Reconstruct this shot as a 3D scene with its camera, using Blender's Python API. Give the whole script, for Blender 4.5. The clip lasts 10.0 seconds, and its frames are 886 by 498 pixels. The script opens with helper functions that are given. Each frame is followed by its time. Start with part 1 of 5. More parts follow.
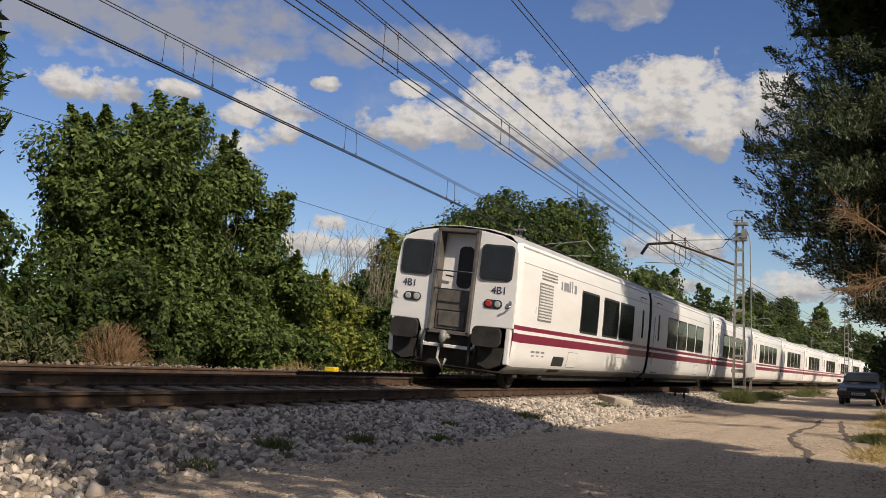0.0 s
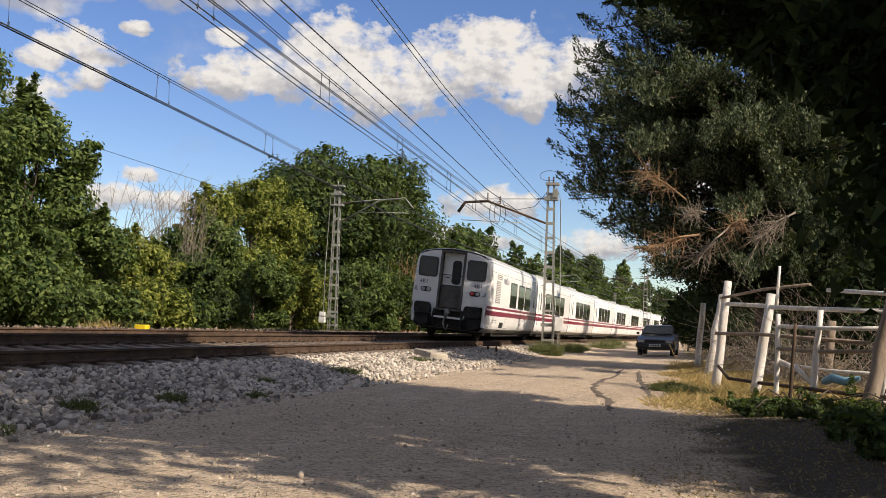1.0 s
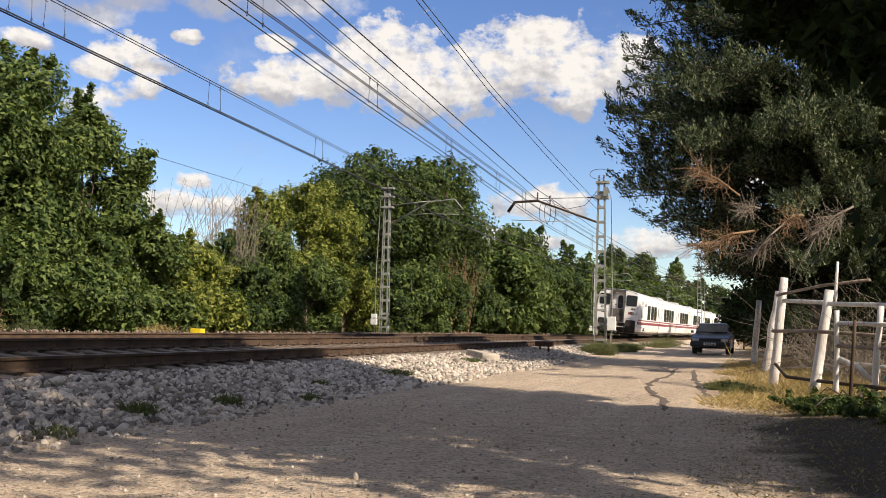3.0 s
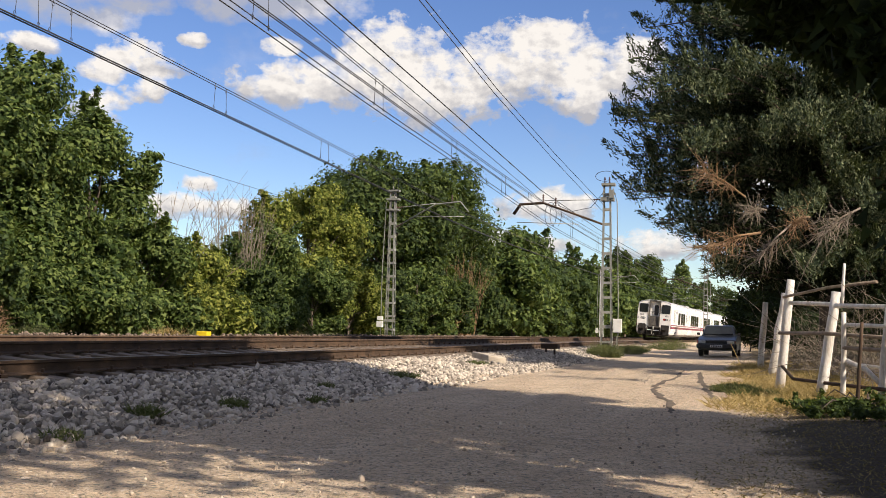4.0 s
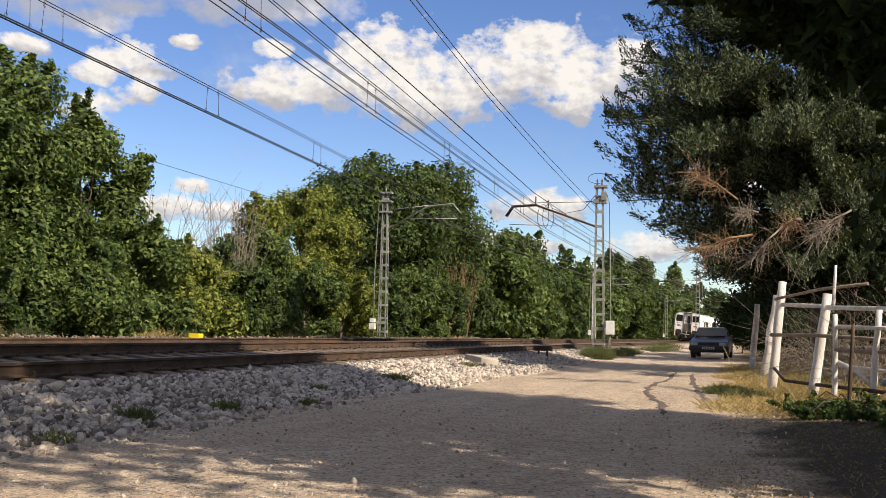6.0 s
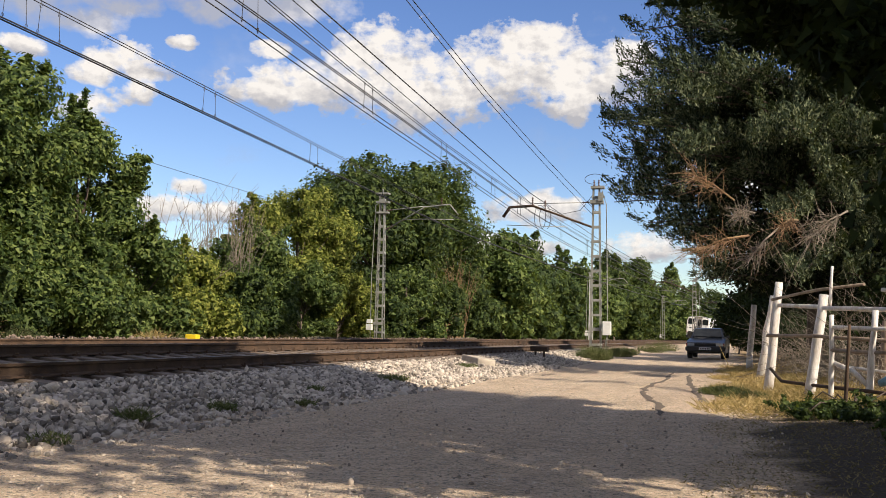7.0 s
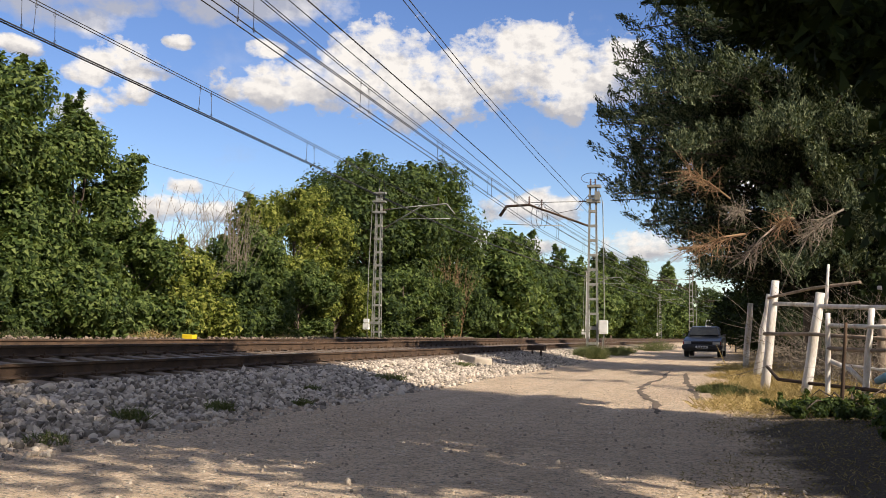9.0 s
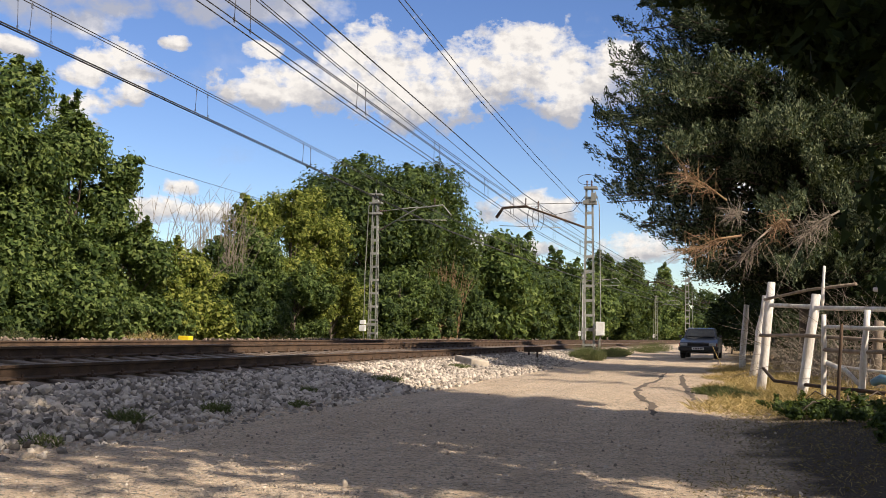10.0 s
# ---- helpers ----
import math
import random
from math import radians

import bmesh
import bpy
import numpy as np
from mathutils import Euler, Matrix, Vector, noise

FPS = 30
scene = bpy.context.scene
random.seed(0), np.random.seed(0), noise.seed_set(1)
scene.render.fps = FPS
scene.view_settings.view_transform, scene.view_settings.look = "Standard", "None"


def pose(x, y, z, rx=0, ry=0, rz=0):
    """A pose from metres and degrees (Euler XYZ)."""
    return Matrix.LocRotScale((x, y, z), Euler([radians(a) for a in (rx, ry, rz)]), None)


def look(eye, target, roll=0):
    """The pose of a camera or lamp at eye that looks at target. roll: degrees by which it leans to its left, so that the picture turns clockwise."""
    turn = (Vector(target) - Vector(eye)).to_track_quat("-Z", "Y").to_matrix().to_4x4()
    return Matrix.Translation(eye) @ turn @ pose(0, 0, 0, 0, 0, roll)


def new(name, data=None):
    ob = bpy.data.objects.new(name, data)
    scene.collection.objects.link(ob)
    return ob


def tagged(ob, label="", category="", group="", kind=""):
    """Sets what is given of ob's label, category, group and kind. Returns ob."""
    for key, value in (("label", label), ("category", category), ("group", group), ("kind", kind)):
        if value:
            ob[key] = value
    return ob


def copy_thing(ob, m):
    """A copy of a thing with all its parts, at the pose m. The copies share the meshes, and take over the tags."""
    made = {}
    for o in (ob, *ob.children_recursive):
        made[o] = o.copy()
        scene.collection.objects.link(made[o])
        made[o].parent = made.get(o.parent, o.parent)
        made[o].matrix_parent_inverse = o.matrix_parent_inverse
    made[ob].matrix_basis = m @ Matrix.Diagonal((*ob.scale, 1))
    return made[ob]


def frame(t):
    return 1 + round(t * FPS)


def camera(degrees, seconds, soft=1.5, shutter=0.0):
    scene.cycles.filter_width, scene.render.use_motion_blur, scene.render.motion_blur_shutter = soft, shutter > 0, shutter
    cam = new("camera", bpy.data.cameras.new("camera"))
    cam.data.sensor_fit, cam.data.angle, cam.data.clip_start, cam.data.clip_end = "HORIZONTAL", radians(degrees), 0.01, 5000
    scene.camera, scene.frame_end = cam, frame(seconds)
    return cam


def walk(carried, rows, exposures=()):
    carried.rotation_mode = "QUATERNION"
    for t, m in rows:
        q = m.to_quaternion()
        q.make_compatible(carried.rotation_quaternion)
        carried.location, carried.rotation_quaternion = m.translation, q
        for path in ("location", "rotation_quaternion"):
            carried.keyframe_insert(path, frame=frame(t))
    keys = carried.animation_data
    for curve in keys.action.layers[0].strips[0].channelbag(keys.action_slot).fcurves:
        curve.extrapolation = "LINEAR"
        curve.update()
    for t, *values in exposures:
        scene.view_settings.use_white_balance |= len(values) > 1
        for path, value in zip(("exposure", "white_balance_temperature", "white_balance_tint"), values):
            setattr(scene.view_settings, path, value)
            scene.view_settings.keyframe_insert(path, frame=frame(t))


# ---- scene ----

# ------------------------------------------------------------------ camera
EYE = (0.0, 0.0, 0.9)
PATH = [  # seconds, heading to the right of the track, tilt up, lean
    (0, -25.11, 7.02, 2.44), (0.1, -24.19, 6.8, 2.25), (0.2, -23.3, 6.45, 2.1), (0.3, -22.3, 6.28, 2.02), (0.4, -21.12, 6.18, 2.0),
    (0.5, -19.72, 5.97, 2.06), (0.6, -18.56, 5.69, 2.12), (0.7, -17.4, 5.42, 2.1), (0.8, -16.37, 5.16, 2.07), (0.9, -15.25, 4.94, 2.03),
    (1, -14.08, 4.8, 1.92), (1.1, -13.2, 4.68, 1.76), (1.25, -13.12, 4.48, 1.68), (1.4, -14.0, 4.19, 1.6), (1.5, -14.38, 4.15, 1.56), (1.7, -14.95, 4.28, 1.54),
    (2, -15.6, 4.41, 1.53), (2.5, -16.42, 4.63, 1.27), (3, -17.12, 4.77, 1.29), (4.5, -17.48, 4.94, 1.22),
    (5, -17.3, 4.98, 1.2), (5.5, -17.15, 5.01, 1.18), (7, -16.84, 5.09, 1.16), (7.5, -16.79, 5.02, 1.07),
    (8, -16.74, 5.06, 0.95), (8.5, -16.8, 5.01, 0.93), (9, -16.64, 5.05, 0.98), (9.5, -16.49, 5.06, 1.01),
    (10, -16.43, 5.14, 1.0)]


def aim(heading, tilt, lean):
    a, e = radians(heading), radians(tilt)
    to = (EYE[0] + math.sin(a) * math.cos(e), EYE[1] + math.cos(a) * math.cos(e), EYE[2] + math.sin(e))
    return look(EYE, to, lean)


cam = camera(49.98, 10.0, 0.8)
walk(cam, [(t, aim(a, e, r)) for t, a, e, r in PATH],
     [(0, -0.12, 6900, 11), (0.6, 0.1, 6900, 11), (1.2, 0.3, 6900, 11), (2.5, 0.42, 6900, 11), (10, 0.42, 6900, 11)])

# ------------------------------------------------------------------ light
SUN_AZ, SUN_EL = 117.0, 35.0  # degrees to the right of the track's direction, and up
world = bpy.data.worlds.new("sky")
scene.world = world
world.use_nodes = True
wn = world.node_tree.nodes
sky = wn.new("ShaderNodeTexSky")
sky.sky_type, sky.sun_disc = "NISHITA", False
sky.sun_elevation, sky.sun_rotation = radians(SUN_EL), radians(SUN_AZ)
sky.air_density, sky.dust_density, sky.ozone_density = 1.0, 0.3, 3.0
deep = wn.new("ShaderNodeHueSaturation")
deep.inputs["Hue"].default_value, deep.inputs["Saturation"].default_value = 0.515, 1.18
world.node_tree.links.new(sky.outputs[0], deep.inputs["Color"])
world.node_tree.links.new(deep.outputs[0], wn["Background"].inputs["Color"])
wn["Background"].inputs["Strength"].default_value = 0.115
sun = new("sun", bpy.data.lights.new("sun", "SUN"))
sun.data.energy, sun.data.angle, sun.data.color = 5.0, radians(0.53), (1.0, 0.91, 0.8)
sa, se = radians(SUN_AZ), radians(SUN_EL)
sun.matrix_world = look((60 * math.sin(sa) * math.cos(se), 60 * math.cos(sa) * math.cos(se), 60 * math.sin(se)), (0, 0, 0))

# ------------------------------------------------------------------ materials


def material(name, rough=0.8, metal=0.0):
    m = bpy.data.materials.new(name)
    m.use_nodes = True
    b = m.node_tree.nodes["Principled BSDF"]
    b.inputs["Roughness"].default_value, b.inputs["Metallic"].default_value = rough, metal
    return m, m.node_tree, b


def ramp_of(tree, fac, stops):
    r = tree.nodes.new("ShaderNodeValToRGB")
    while len(r.color_ramp.elements) < len(stops):
        r.color_ramp.elements.new(0.5)
    for e, (p, c) in zip(r.color_ramp.elements, stops):
        e.position, e.color = p, (*c, 1)
    tree.links.new(fac, r.inputs[0])
    return r.outputs[0]


def noise_of(tree, scale, detail=6.0, coords="Object", rough=0.6, stretch=None):
    tc = tree.nodes.new("ShaderNodeTexCoord")
    n = tree.nodes.new("ShaderNodeTexNoise")
    n.inputs["Scale"].default_value, n.inputs["Detail"].default_value, n.inputs["Roughness"].default_value = scale, detail, rough
    out = tc.outputs[coords]
    if stretch:
        mp = tree.nodes.new("ShaderNodeMapping")
        mp.inputs["Scale"].default_value = stretch
        tree.links.new(out, mp.inputs["Vector"])
        out = mp.outputs[0]
    tree.links.new(out, n.inputs["Vector"])
    return n.outputs["Fac"]


def math_of(tree, op, a, b=0.0, clamp=False):
    n = tree.nodes.new("ShaderNodeMath")
    n.operation, n.use_clamp = op, clamp
    for i, v in enumerate((a, b)):
        if isinstance(v, (int, float)):
            n.inputs[i].default_value = v
        else:
            tree.links.new(v, n.inputs[i])
    return n.outputs[0]


def mix_of(tree, fac, a, b, mode="MIX"):
    n = tree.nodes.new("ShaderNodeMix")
    n.data_type, n.blend_type = "RGBA", mode
    for s, v in ((n.inputs[0], fac), (n.inputs[6], a), (n.inputs[7], b)):
        if isinstance(v, (int, float)):
            s.default_value = v
        elif isinstance(v, tuple):
            s.default_value = (*v, 1)
        else:
            tree.links.new(v, s)
    return n.outputs[2]


def bump_of(tree, bsdf, height, strength=0.4, distance=0.02):
    b = tree.nodes.new("ShaderNodeBump")
    b.inputs["Strength"].default_value, b.inputs["Distance"].default_value = strength, distance
    tree.links.new(height, b.inputs["Height"])
    tree.links.new(b.outputs[0], bsdf.inputs["Normal"])


def mottled(name, dark, light, scale=6.0, rough=0.8, metal=0.0, bump=0.2, fine=60.0, stretch=None, distance=0.01):
    """A surface with stains at one scale and grain at a finer one."""
    m, tree, b = material(name, rough, metal)
    big = noise_of(tree, scale, 5, stretch=stretch)
    small = noise_of(tree, fine, 4, stretch=stretch)
    both = math_of(tree, "ADD", math_of(tree, "MULTIPLY", big, 0.65), math_of(tree, "MULTIPLY", small, 0.35))
    tree.links.new(ramp_of(tree, both, [(0.33, dark), (0.66, light)]), b.inputs["Base Color"])
    if bump:
        bump_of(tree, b, both, bump, distance)
    return m


def leafy(name, dark, mid, light, thin=0.35, rough=0.62, gloss=0.18):
    m, tree, b = material(name, rough)
    g = tree.nodes.new("ShaderNodeNewGeometry")
    patch = noise_of(tree, 0.7, 3)
    f = math_of(tree, "ADD", math_of(tree, "MULTIPLY", g.outputs["Random Per Island"], 0.72), math_of(tree, "MULTIPLY", patch, 0.28))
    colour = ramp_of(tree, f, [(0.22, dark), (0.5, mid), (0.78, light)])
    tree.links.new(colour, b.inputs["Base Color"])
    b.inputs["Specular IOR Level"].default_value = gloss
    t = tree.nodes.new("ShaderNodeBsdfTranslucent")
    tree.links.new(mix_of(tree, 0.5, colour, (0.25, 0.32, 0.03)), t.inputs["Color"])
    mx = tree.nodes.new("ShaderNodeMixShader")
    mx.inputs[0].default_value = thin
    tree.links.new(b.outputs[0], mx.inputs[1])
    tree.links.new(t.outputs[0], mx.inputs[2])
    tree.links.new(mx.outputs[0], tree.nodes["Material Output"].inputs["Surface"])
    return m


RUST = mottled("rusty_steel", (0.028, 0.018, 0.012), (0.13, 0.078, 0.045), 3.0, 0.85, 0.2, 0.3, 80)
RAIL_TOP = mottled("worn_rail_steel", (0.2, 0.17, 0.15), (0.42, 0.38, 0.34), 4.0, 0.35, 0.9, 0.05, 90, (8, 0.5, 8))
CONCRETE = mottled("concrete", (0.13, 0.105, 0.08), (0.33, 0.29, 0.24), 2.5, 0.9, 0, 0.3, 50)
STEEL = mottled("galvanised_steel", (0.2, 0.2, 0.17), (0.42, 0.41, 0.36), 2.0, 0.6, 0.35, 0.1, 40)
PALE_STEEL = mottled("pale_painted_steel", (0.5, 0.5, 0.48), (0.72, 0.72, 0.7), 2.0, 0.6, 0.1, 0.1, 40)
WIRE = mottled("dark_copper_wire", (0.035, 0.035, 0.038), (0.075, 0.072, 0.072), 3, 0.6, 0.3, 0)
SLEEPER_GREY = mottled("oil_stained_concrete", (0.07, 0.05, 0.035), (0.26, 0.2, 0.15), 2.5, 0.9, 0, 0.3, 50)
INSULATOR = mottled("brown_porcelain", (0.05, 0.025, 0.018), (0.1, 0.05, 0.035), 5, 0.3, 0, 0)
WHITE_BOX = mottled("off_white_enamel", (0.6, 0.59, 0.55), (0.78, 0.77, 0.73), 3, 0.5, 0, 0.05)
BARK = mottled("bark", (0.04, 0.03, 0.022), (0.15, 0.115, 0.085), 4, 0.95, 0, 0.8, 25, (3, 3, 0.6), 0.03)
DEAD = mottled("dead_twigs", (0.14, 0.08, 0.04), (0.32, 0.2, 0.1), 3, 0.9, 0, 0.1)
GREY_TWIG = mottled("bare_grey_twigs", (0.14, 0.115, 0.085), (0.28, 0.23, 0.17), 3, 0.9, 0, 0.1)
LEAF = leafy("green_leaves", (0.017, 0.034, 0.009), (0.064, 0.102, 0.026), (0.17, 0.215, 0.062), 0.3)
LEAF_YELLOW = leafy("yellow_green_leaves", (0.045, 0.065, 0.012), (0.15, 0.178, 0.03), (0.31, 0.32, 0.075), 0.33)
LEAF_DARK = leafy("dark_green_leaves", (0.01, 0.022, 0.007), (0.036, 0.062, 0.018), (0.1, 0.135, 0.036), 0.28)
# Near-black leaves: the shade these plants stand in is put into the colour.
LEAF_SHADE = leafy("shade_toned_leaves", (0.008, 0.014, 0.006), (0.016, 0.028, 0.01), (0.035, 0.052, 0.018), 0.1, 0.8, 0.1)
NEEDLE = leafy("blue_green_cypress_sprays", (0.014, 0.024, 0.014), (0.048, 0.07, 0.04), (0.19, 0.21, 0.115), 0.12, 0.8, 0.15)
# Darker copy of the sprays: the crown's inner shade is set in the colour.
NEEDLE_SHADE = leafy("inner_cypress_shade_tone", (0.01, 0.014, 0.008), (0.02, 0.028, 0.014), (0.035, 0.045, 0.025), 0.05, 0.9, 0.05)
WEED = leafy("dusty_weed_leaves", (0.05, 0.06, 0.028), (0.1, 0.115, 0.05), (0.19, 0.19, 0.09))
# Straw dimmed in its colour for the verge that lies in shade.
DRY_BLADE = leafy("shade_toned_dry_grass", (0.12, 0.085, 0.04), (0.26, 0.19, 0.09), (0.42, 0.32, 0.16), 0.2, 0.9, 0.1)
STRAW = leafy("dry_straw", (0.28, 0.19, 0.075), (0.46, 0.33, 0.14), (0.62, 0.47, 0.22), 0.25, 0.8)

# ------------------------------------------------------------------ helpers for things


def bend(y):
    """The track's sideways run: a wide curve to the right."""
    d = max(0.0, y - 45.0)
    return 0.0055 * d ** 1.5 if d < 65 else 2.882 + 0.0665 * (d - 65)


def thing(name, at, label, category, group="", kind=""):
    ob = new(name)
    ob.empty_display_size = 0.2
    ob.matrix_world = at if isinstance(at, Matrix) else Matrix.Translation(at)
    return tagged(ob, label, category, group, kind)


def part(name, bm, mat, parent=None, label="", smooth=False):
    me = bpy.data.meshes.new(name)
    if isinstance(bm, tuple):
        me.from_pydata(*bm)
    else:
        bm.to_mesh(me)
        bm.free()
    for m in (mat if isinstance(mat, (list, tuple)) else [mat]):
        me.materials.append(m)
    if smooth:
        me.polygons.foreach_set("use_smooth", [True] * len(me.polygons))
    ob = new(name, me)
    if parent:
        ob.parent = parent
    if label:
        tagged(ob, label)
    return ob


def quads(name, co, n, mat, parent=None, label="", mats=None):
    """A mesh of separate polygons with n corners each, from an array of corners."""
    co = np.asarray(co, np.float32).reshape(-1, 3)
    me = bpy.data.meshes.new(name)
    k = len(co) // n
    me.vertices.add(len(co)), me.loops.add(len(co)), me.polygons.add(k)
    me.vertices.foreach_set("co", co.ravel())
    me.loops.foreach_set("vertex_index", np.arange(len(co), dtype=np.int32))
    me.polygons.foreach_set("loop_start", np.arange(0, len(co), n, dtype=np.int32))
    me.update(calc_edges=True)
    me.materials.append(mat)
    ob = new(name, me)
    if parent:
        ob.parent = parent
    if label:
        tagged(ob, label)
    return ob


def box(bm, x0, x1, y0, y1, z0, z1, bevel=0.0, index=0):
    r = bmesh.ops.create_cube(bm, size=1.0)
    vs = r["verts"]
    for v in vs:
        v.co = ((x0 + x1) / 2 + v.co.x * (x1 - x0), (y0 + y1) / 2 + v.co.y * (y1 - y0), (z0 + z1) / 2 + v.co.z * (z1 - z0))
    if bevel:
        es = list({e for v in vs for e in v.link_edges})
        r = bmesh.ops.bevel(bm, geom=es, offset=bevel, segments=2, affect="EDGES", profile=0.5)
        for f in r["faces"]:
            f.material_index = index
    for v in vs:
        if v.is_valid:
            for f in v.link_faces:
                f.material_index = index
    return bm


def tube(bm, points, radii, sides=6, cap=True, index=0):
    """A round bar through the points; radii one number or one for each point."""
    pts = [Vector(p) for p in points]
    rs = [radii] * len(pts) if isinstance(radii, (int, float)) else list(radii)
    rings = []
    for i, p in enumerate(pts):
        d = (pts[min(i + 1, len(pts) - 1)] - pts[max(i - 1, 0)]).normalized()
        a = d.orthogonal().normalized() if abs(d.z) < 0.95 else Vector((1, 0, 0))
        a = (a - d * a.dot(d)).normalized()
        if abs(d.z) < 0.95:
            a = Vector((0, 0, 1)).cross(d).normalized()
        b = d.cross(a)
        rings.append([bm.verts.new(p + (a * math.cos(2 * math.pi * k / sides) + b * math.sin(2 * math.pi * k / sides)) * rs[i]) for k in range(sides)])
    for u, w in zip(rings, rings[1:]):
        for k in range(sides):
            f = bm.faces.new((u[k], u[(k + 1) % sides], w[(k + 1) % sides], w[k]))
            f.material_index, f.smooth = index, True
    if cap:
        for ring in (rings[0][::-1], rings[-1]):
            bm.faces.new(ring).material_index = index
    return bm


def sweep(name, profile, rail_y, mat, parent=None, label="", mats=(), smooth=False):
    """A profile of (x, z, material) carried along the track's curve."""
    n = len(profile)
    vs = [(x + bend(y), y, z) for y in rail_y for x, z, *_ in profile]
    fs, mi = [], []
    for j in range(len(rail_y) - 1):
        for k in range(n):
            a, b = j * n + k, j * n + (k + 1) % n
            fs.append((a, a + n, b + n, b)), mi.append(profile[k][2] if len(profile[k]) > 2 else 0)
    ob = part(name, (vs, [], fs), [mat, *mats], parent, label, smooth)
    ob.data.polygons.foreach_set("material_index", mi)
    return ob

# ------------------------------------------------------------------ ground
CANT = 4.9  # degrees by which the tracks lean to the right
N1, GAUGE, FAR = -7.4, 1.74, 4.0
Z_LOW, Z_HIGH = 0.49, 0.64


def lerp(table, v):
    for (a, p), (b, q) in zip(table, table[1:]):
        if v <= b:
            return p + (q - p) * max(0.0, min(1.0, (v - a) / (b - a)))
    return table[-1][1]


BED = [(-400, -0.3), (-22, 0.15), (-17.0, 0.3), (-15.6, 0.6), (-14.6, 0.6), (-13.0, 0.44), (-11.3, 0.28), (-10.6, 0.36),
       (-9.2, 0.43), (-7.4, 0.27), (-6.75, 0.24), (-5.0, 0.0), (0.4, 0.0), (1.6, 0.1), (6, 0.25), (400, 0.4)]


def ground_z(x, y):
    z = lerp(BED, x - bend(y))
    w = math.exp(-((x + 2.6) / 2.6) ** 2)
    return z + 0.02 * noise.noise((x * 0.5, y * 0.35, 0)) + 0.012 * noise.noise((x * 2, y * 2, 3)) * w - 0.02 * math.exp(-((x + 1.4) / 0.35) ** 2) - 0.02 * math.exp(-((x + 3.0) / 0.35) ** 2)


def ground_sheet():
    xs = sorted({-2500, -800, -300, -120, -60, -35, *np.arange(-24, -15, 0.7).round(2), *np.arange(-15.2, -4.6, 0.25).round(2),
                 *np.arange(-4.6, 2.4, 0.16).round(2), *np.arange(2.4, 9, 0.7).round(2), 14, 30, 70, 200, 800, 2500})
    ys = sorted({-2500, -600, -150, -60, -25, -10, *np.arange(-4, 24, 0.16).round(2), *np.arange(24, 60, 0.6).round(2),
                 *np.arange(60, 240, 5), 300, 500, 1000, 3000})
    vs = [(x, y, ground_z(x, y) if y < 240 else ground_z(x, 240)) for y in ys for x in xs]
    n = len(xs)
    fs = [(j * n + i, j * n + i + 1, (j + 1) * n + i + 1, (j + 1) * n + i) for j in range(len(ys) - 1) for i in range(n - 1)]
    m, tree, b = material("sandy_ground", 0.95)
    tc = tree.nodes.new("ShaderNodeTexCoord")
    sp = tree.nodes.new("ShaderNodeSeparateXYZ")
    tree.links.new(tc.outputs["Object"], sp.inputs[0])
    big, mid, fine = noise_of(tree, 0.55, 5), noise_of(tree, 5, 6), noise_of(tree, 55, 4)
    track_dust = noise_of(tree, 1.2, 5, stretch=(2.5, 0.25, 1))
    sand = ramp_of(tree, math_of(tree, "ADD", math_of(tree, "MULTIPLY", big, 0.4), math_of(tree, "MULTIPLY", track_dust, 0.6)),
                   [(0.3, (0.54, 0.395, 0.26)), (0.52, (0.7, 0.53, 0.36)), (0.72, (0.8, 0.63, 0.45))])
    sand = mix_of(tree, 0.55, sand, ramp_of(tree, mid, [(0.33, (0.6, 0.58, 0.56)), (0.56, (1, 1, 1))]), "MULTIPLY")
    sand = mix_of(tree, ramp_of(tree, fine, [(0.6, (0, 0, 0)), (0.7, (0.6, 0.6, 0.6))]), sand, (0.74, 0.62, 0.48))
    sand = mix_of(tree, ramp_of(tree, fine, [(0.33, (0.75, 0.75, 0.75)), (0.43, (0, 0, 0))]), sand, (0.15, 0.11, 0.08))
    verge = ramp_of(tree, mid, [(0.3, (0.13, 0.085, 0.04)), (0.5, (0.3, 0.2, 0.09)), (0.72, (0.45, 0.33, 0.15))])
    stone = ramp_of(tree, noise_of(tree, 22, 3), [(0.3, (0.06, 0.05, 0.04)), (0.6, (0.22, 0.19, 0.16))])
    soil = ramp_of(tree, mid, [(0.3, (0.06, 0.05, 0.025)), (0.65, (0.17, 0.13, 0.06))])
    wob = math_of(tree, "MULTIPLY", math_of(tree, "SUBTRACT", noise_of(tree, 0.8, 6), 0.5), 2.2)
    xw = math_of(tree, "ADD", sp.outputs[0], wob)
    to_verge = math_of(tree, "MULTIPLY", math_of(tree, "SUBTRACT", xw, 0.15), 2.2, True)
    to_stone = math_of(tree, "MULTIPLY", math_of(tree, "SUBTRACT", -5.0, math_of(tree, "ADD", sp.outputs[0], math_of(tree, "MULTIPLY", wob, 0.35))), 3.0, True)
    to_soil = math_of(tree, "MULTIPLY", math_of(tree, "SUBTRACT", -15.4, xw), 2.0, True)
    # Leaf litter under the near trees; their shade is darkened into its colour.
    shaded_litter = ramp_of(tree, fine, [(0.3, (0.03, 0.022, 0.014)), (0.55, (0.075, 0.055, 0.035)), (0.75, (0.15, 0.115, 0.065))])
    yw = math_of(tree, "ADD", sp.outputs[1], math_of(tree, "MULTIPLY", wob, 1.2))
    verge = mix_of(tree, math_of(tree, "MULTIPLY", math_of(tree, "SUBTRACT", 12.6, yw), 0.6, True), verge, shaded_litter)
    grit = noise_of(tree, 26, 3, rough=0.7)
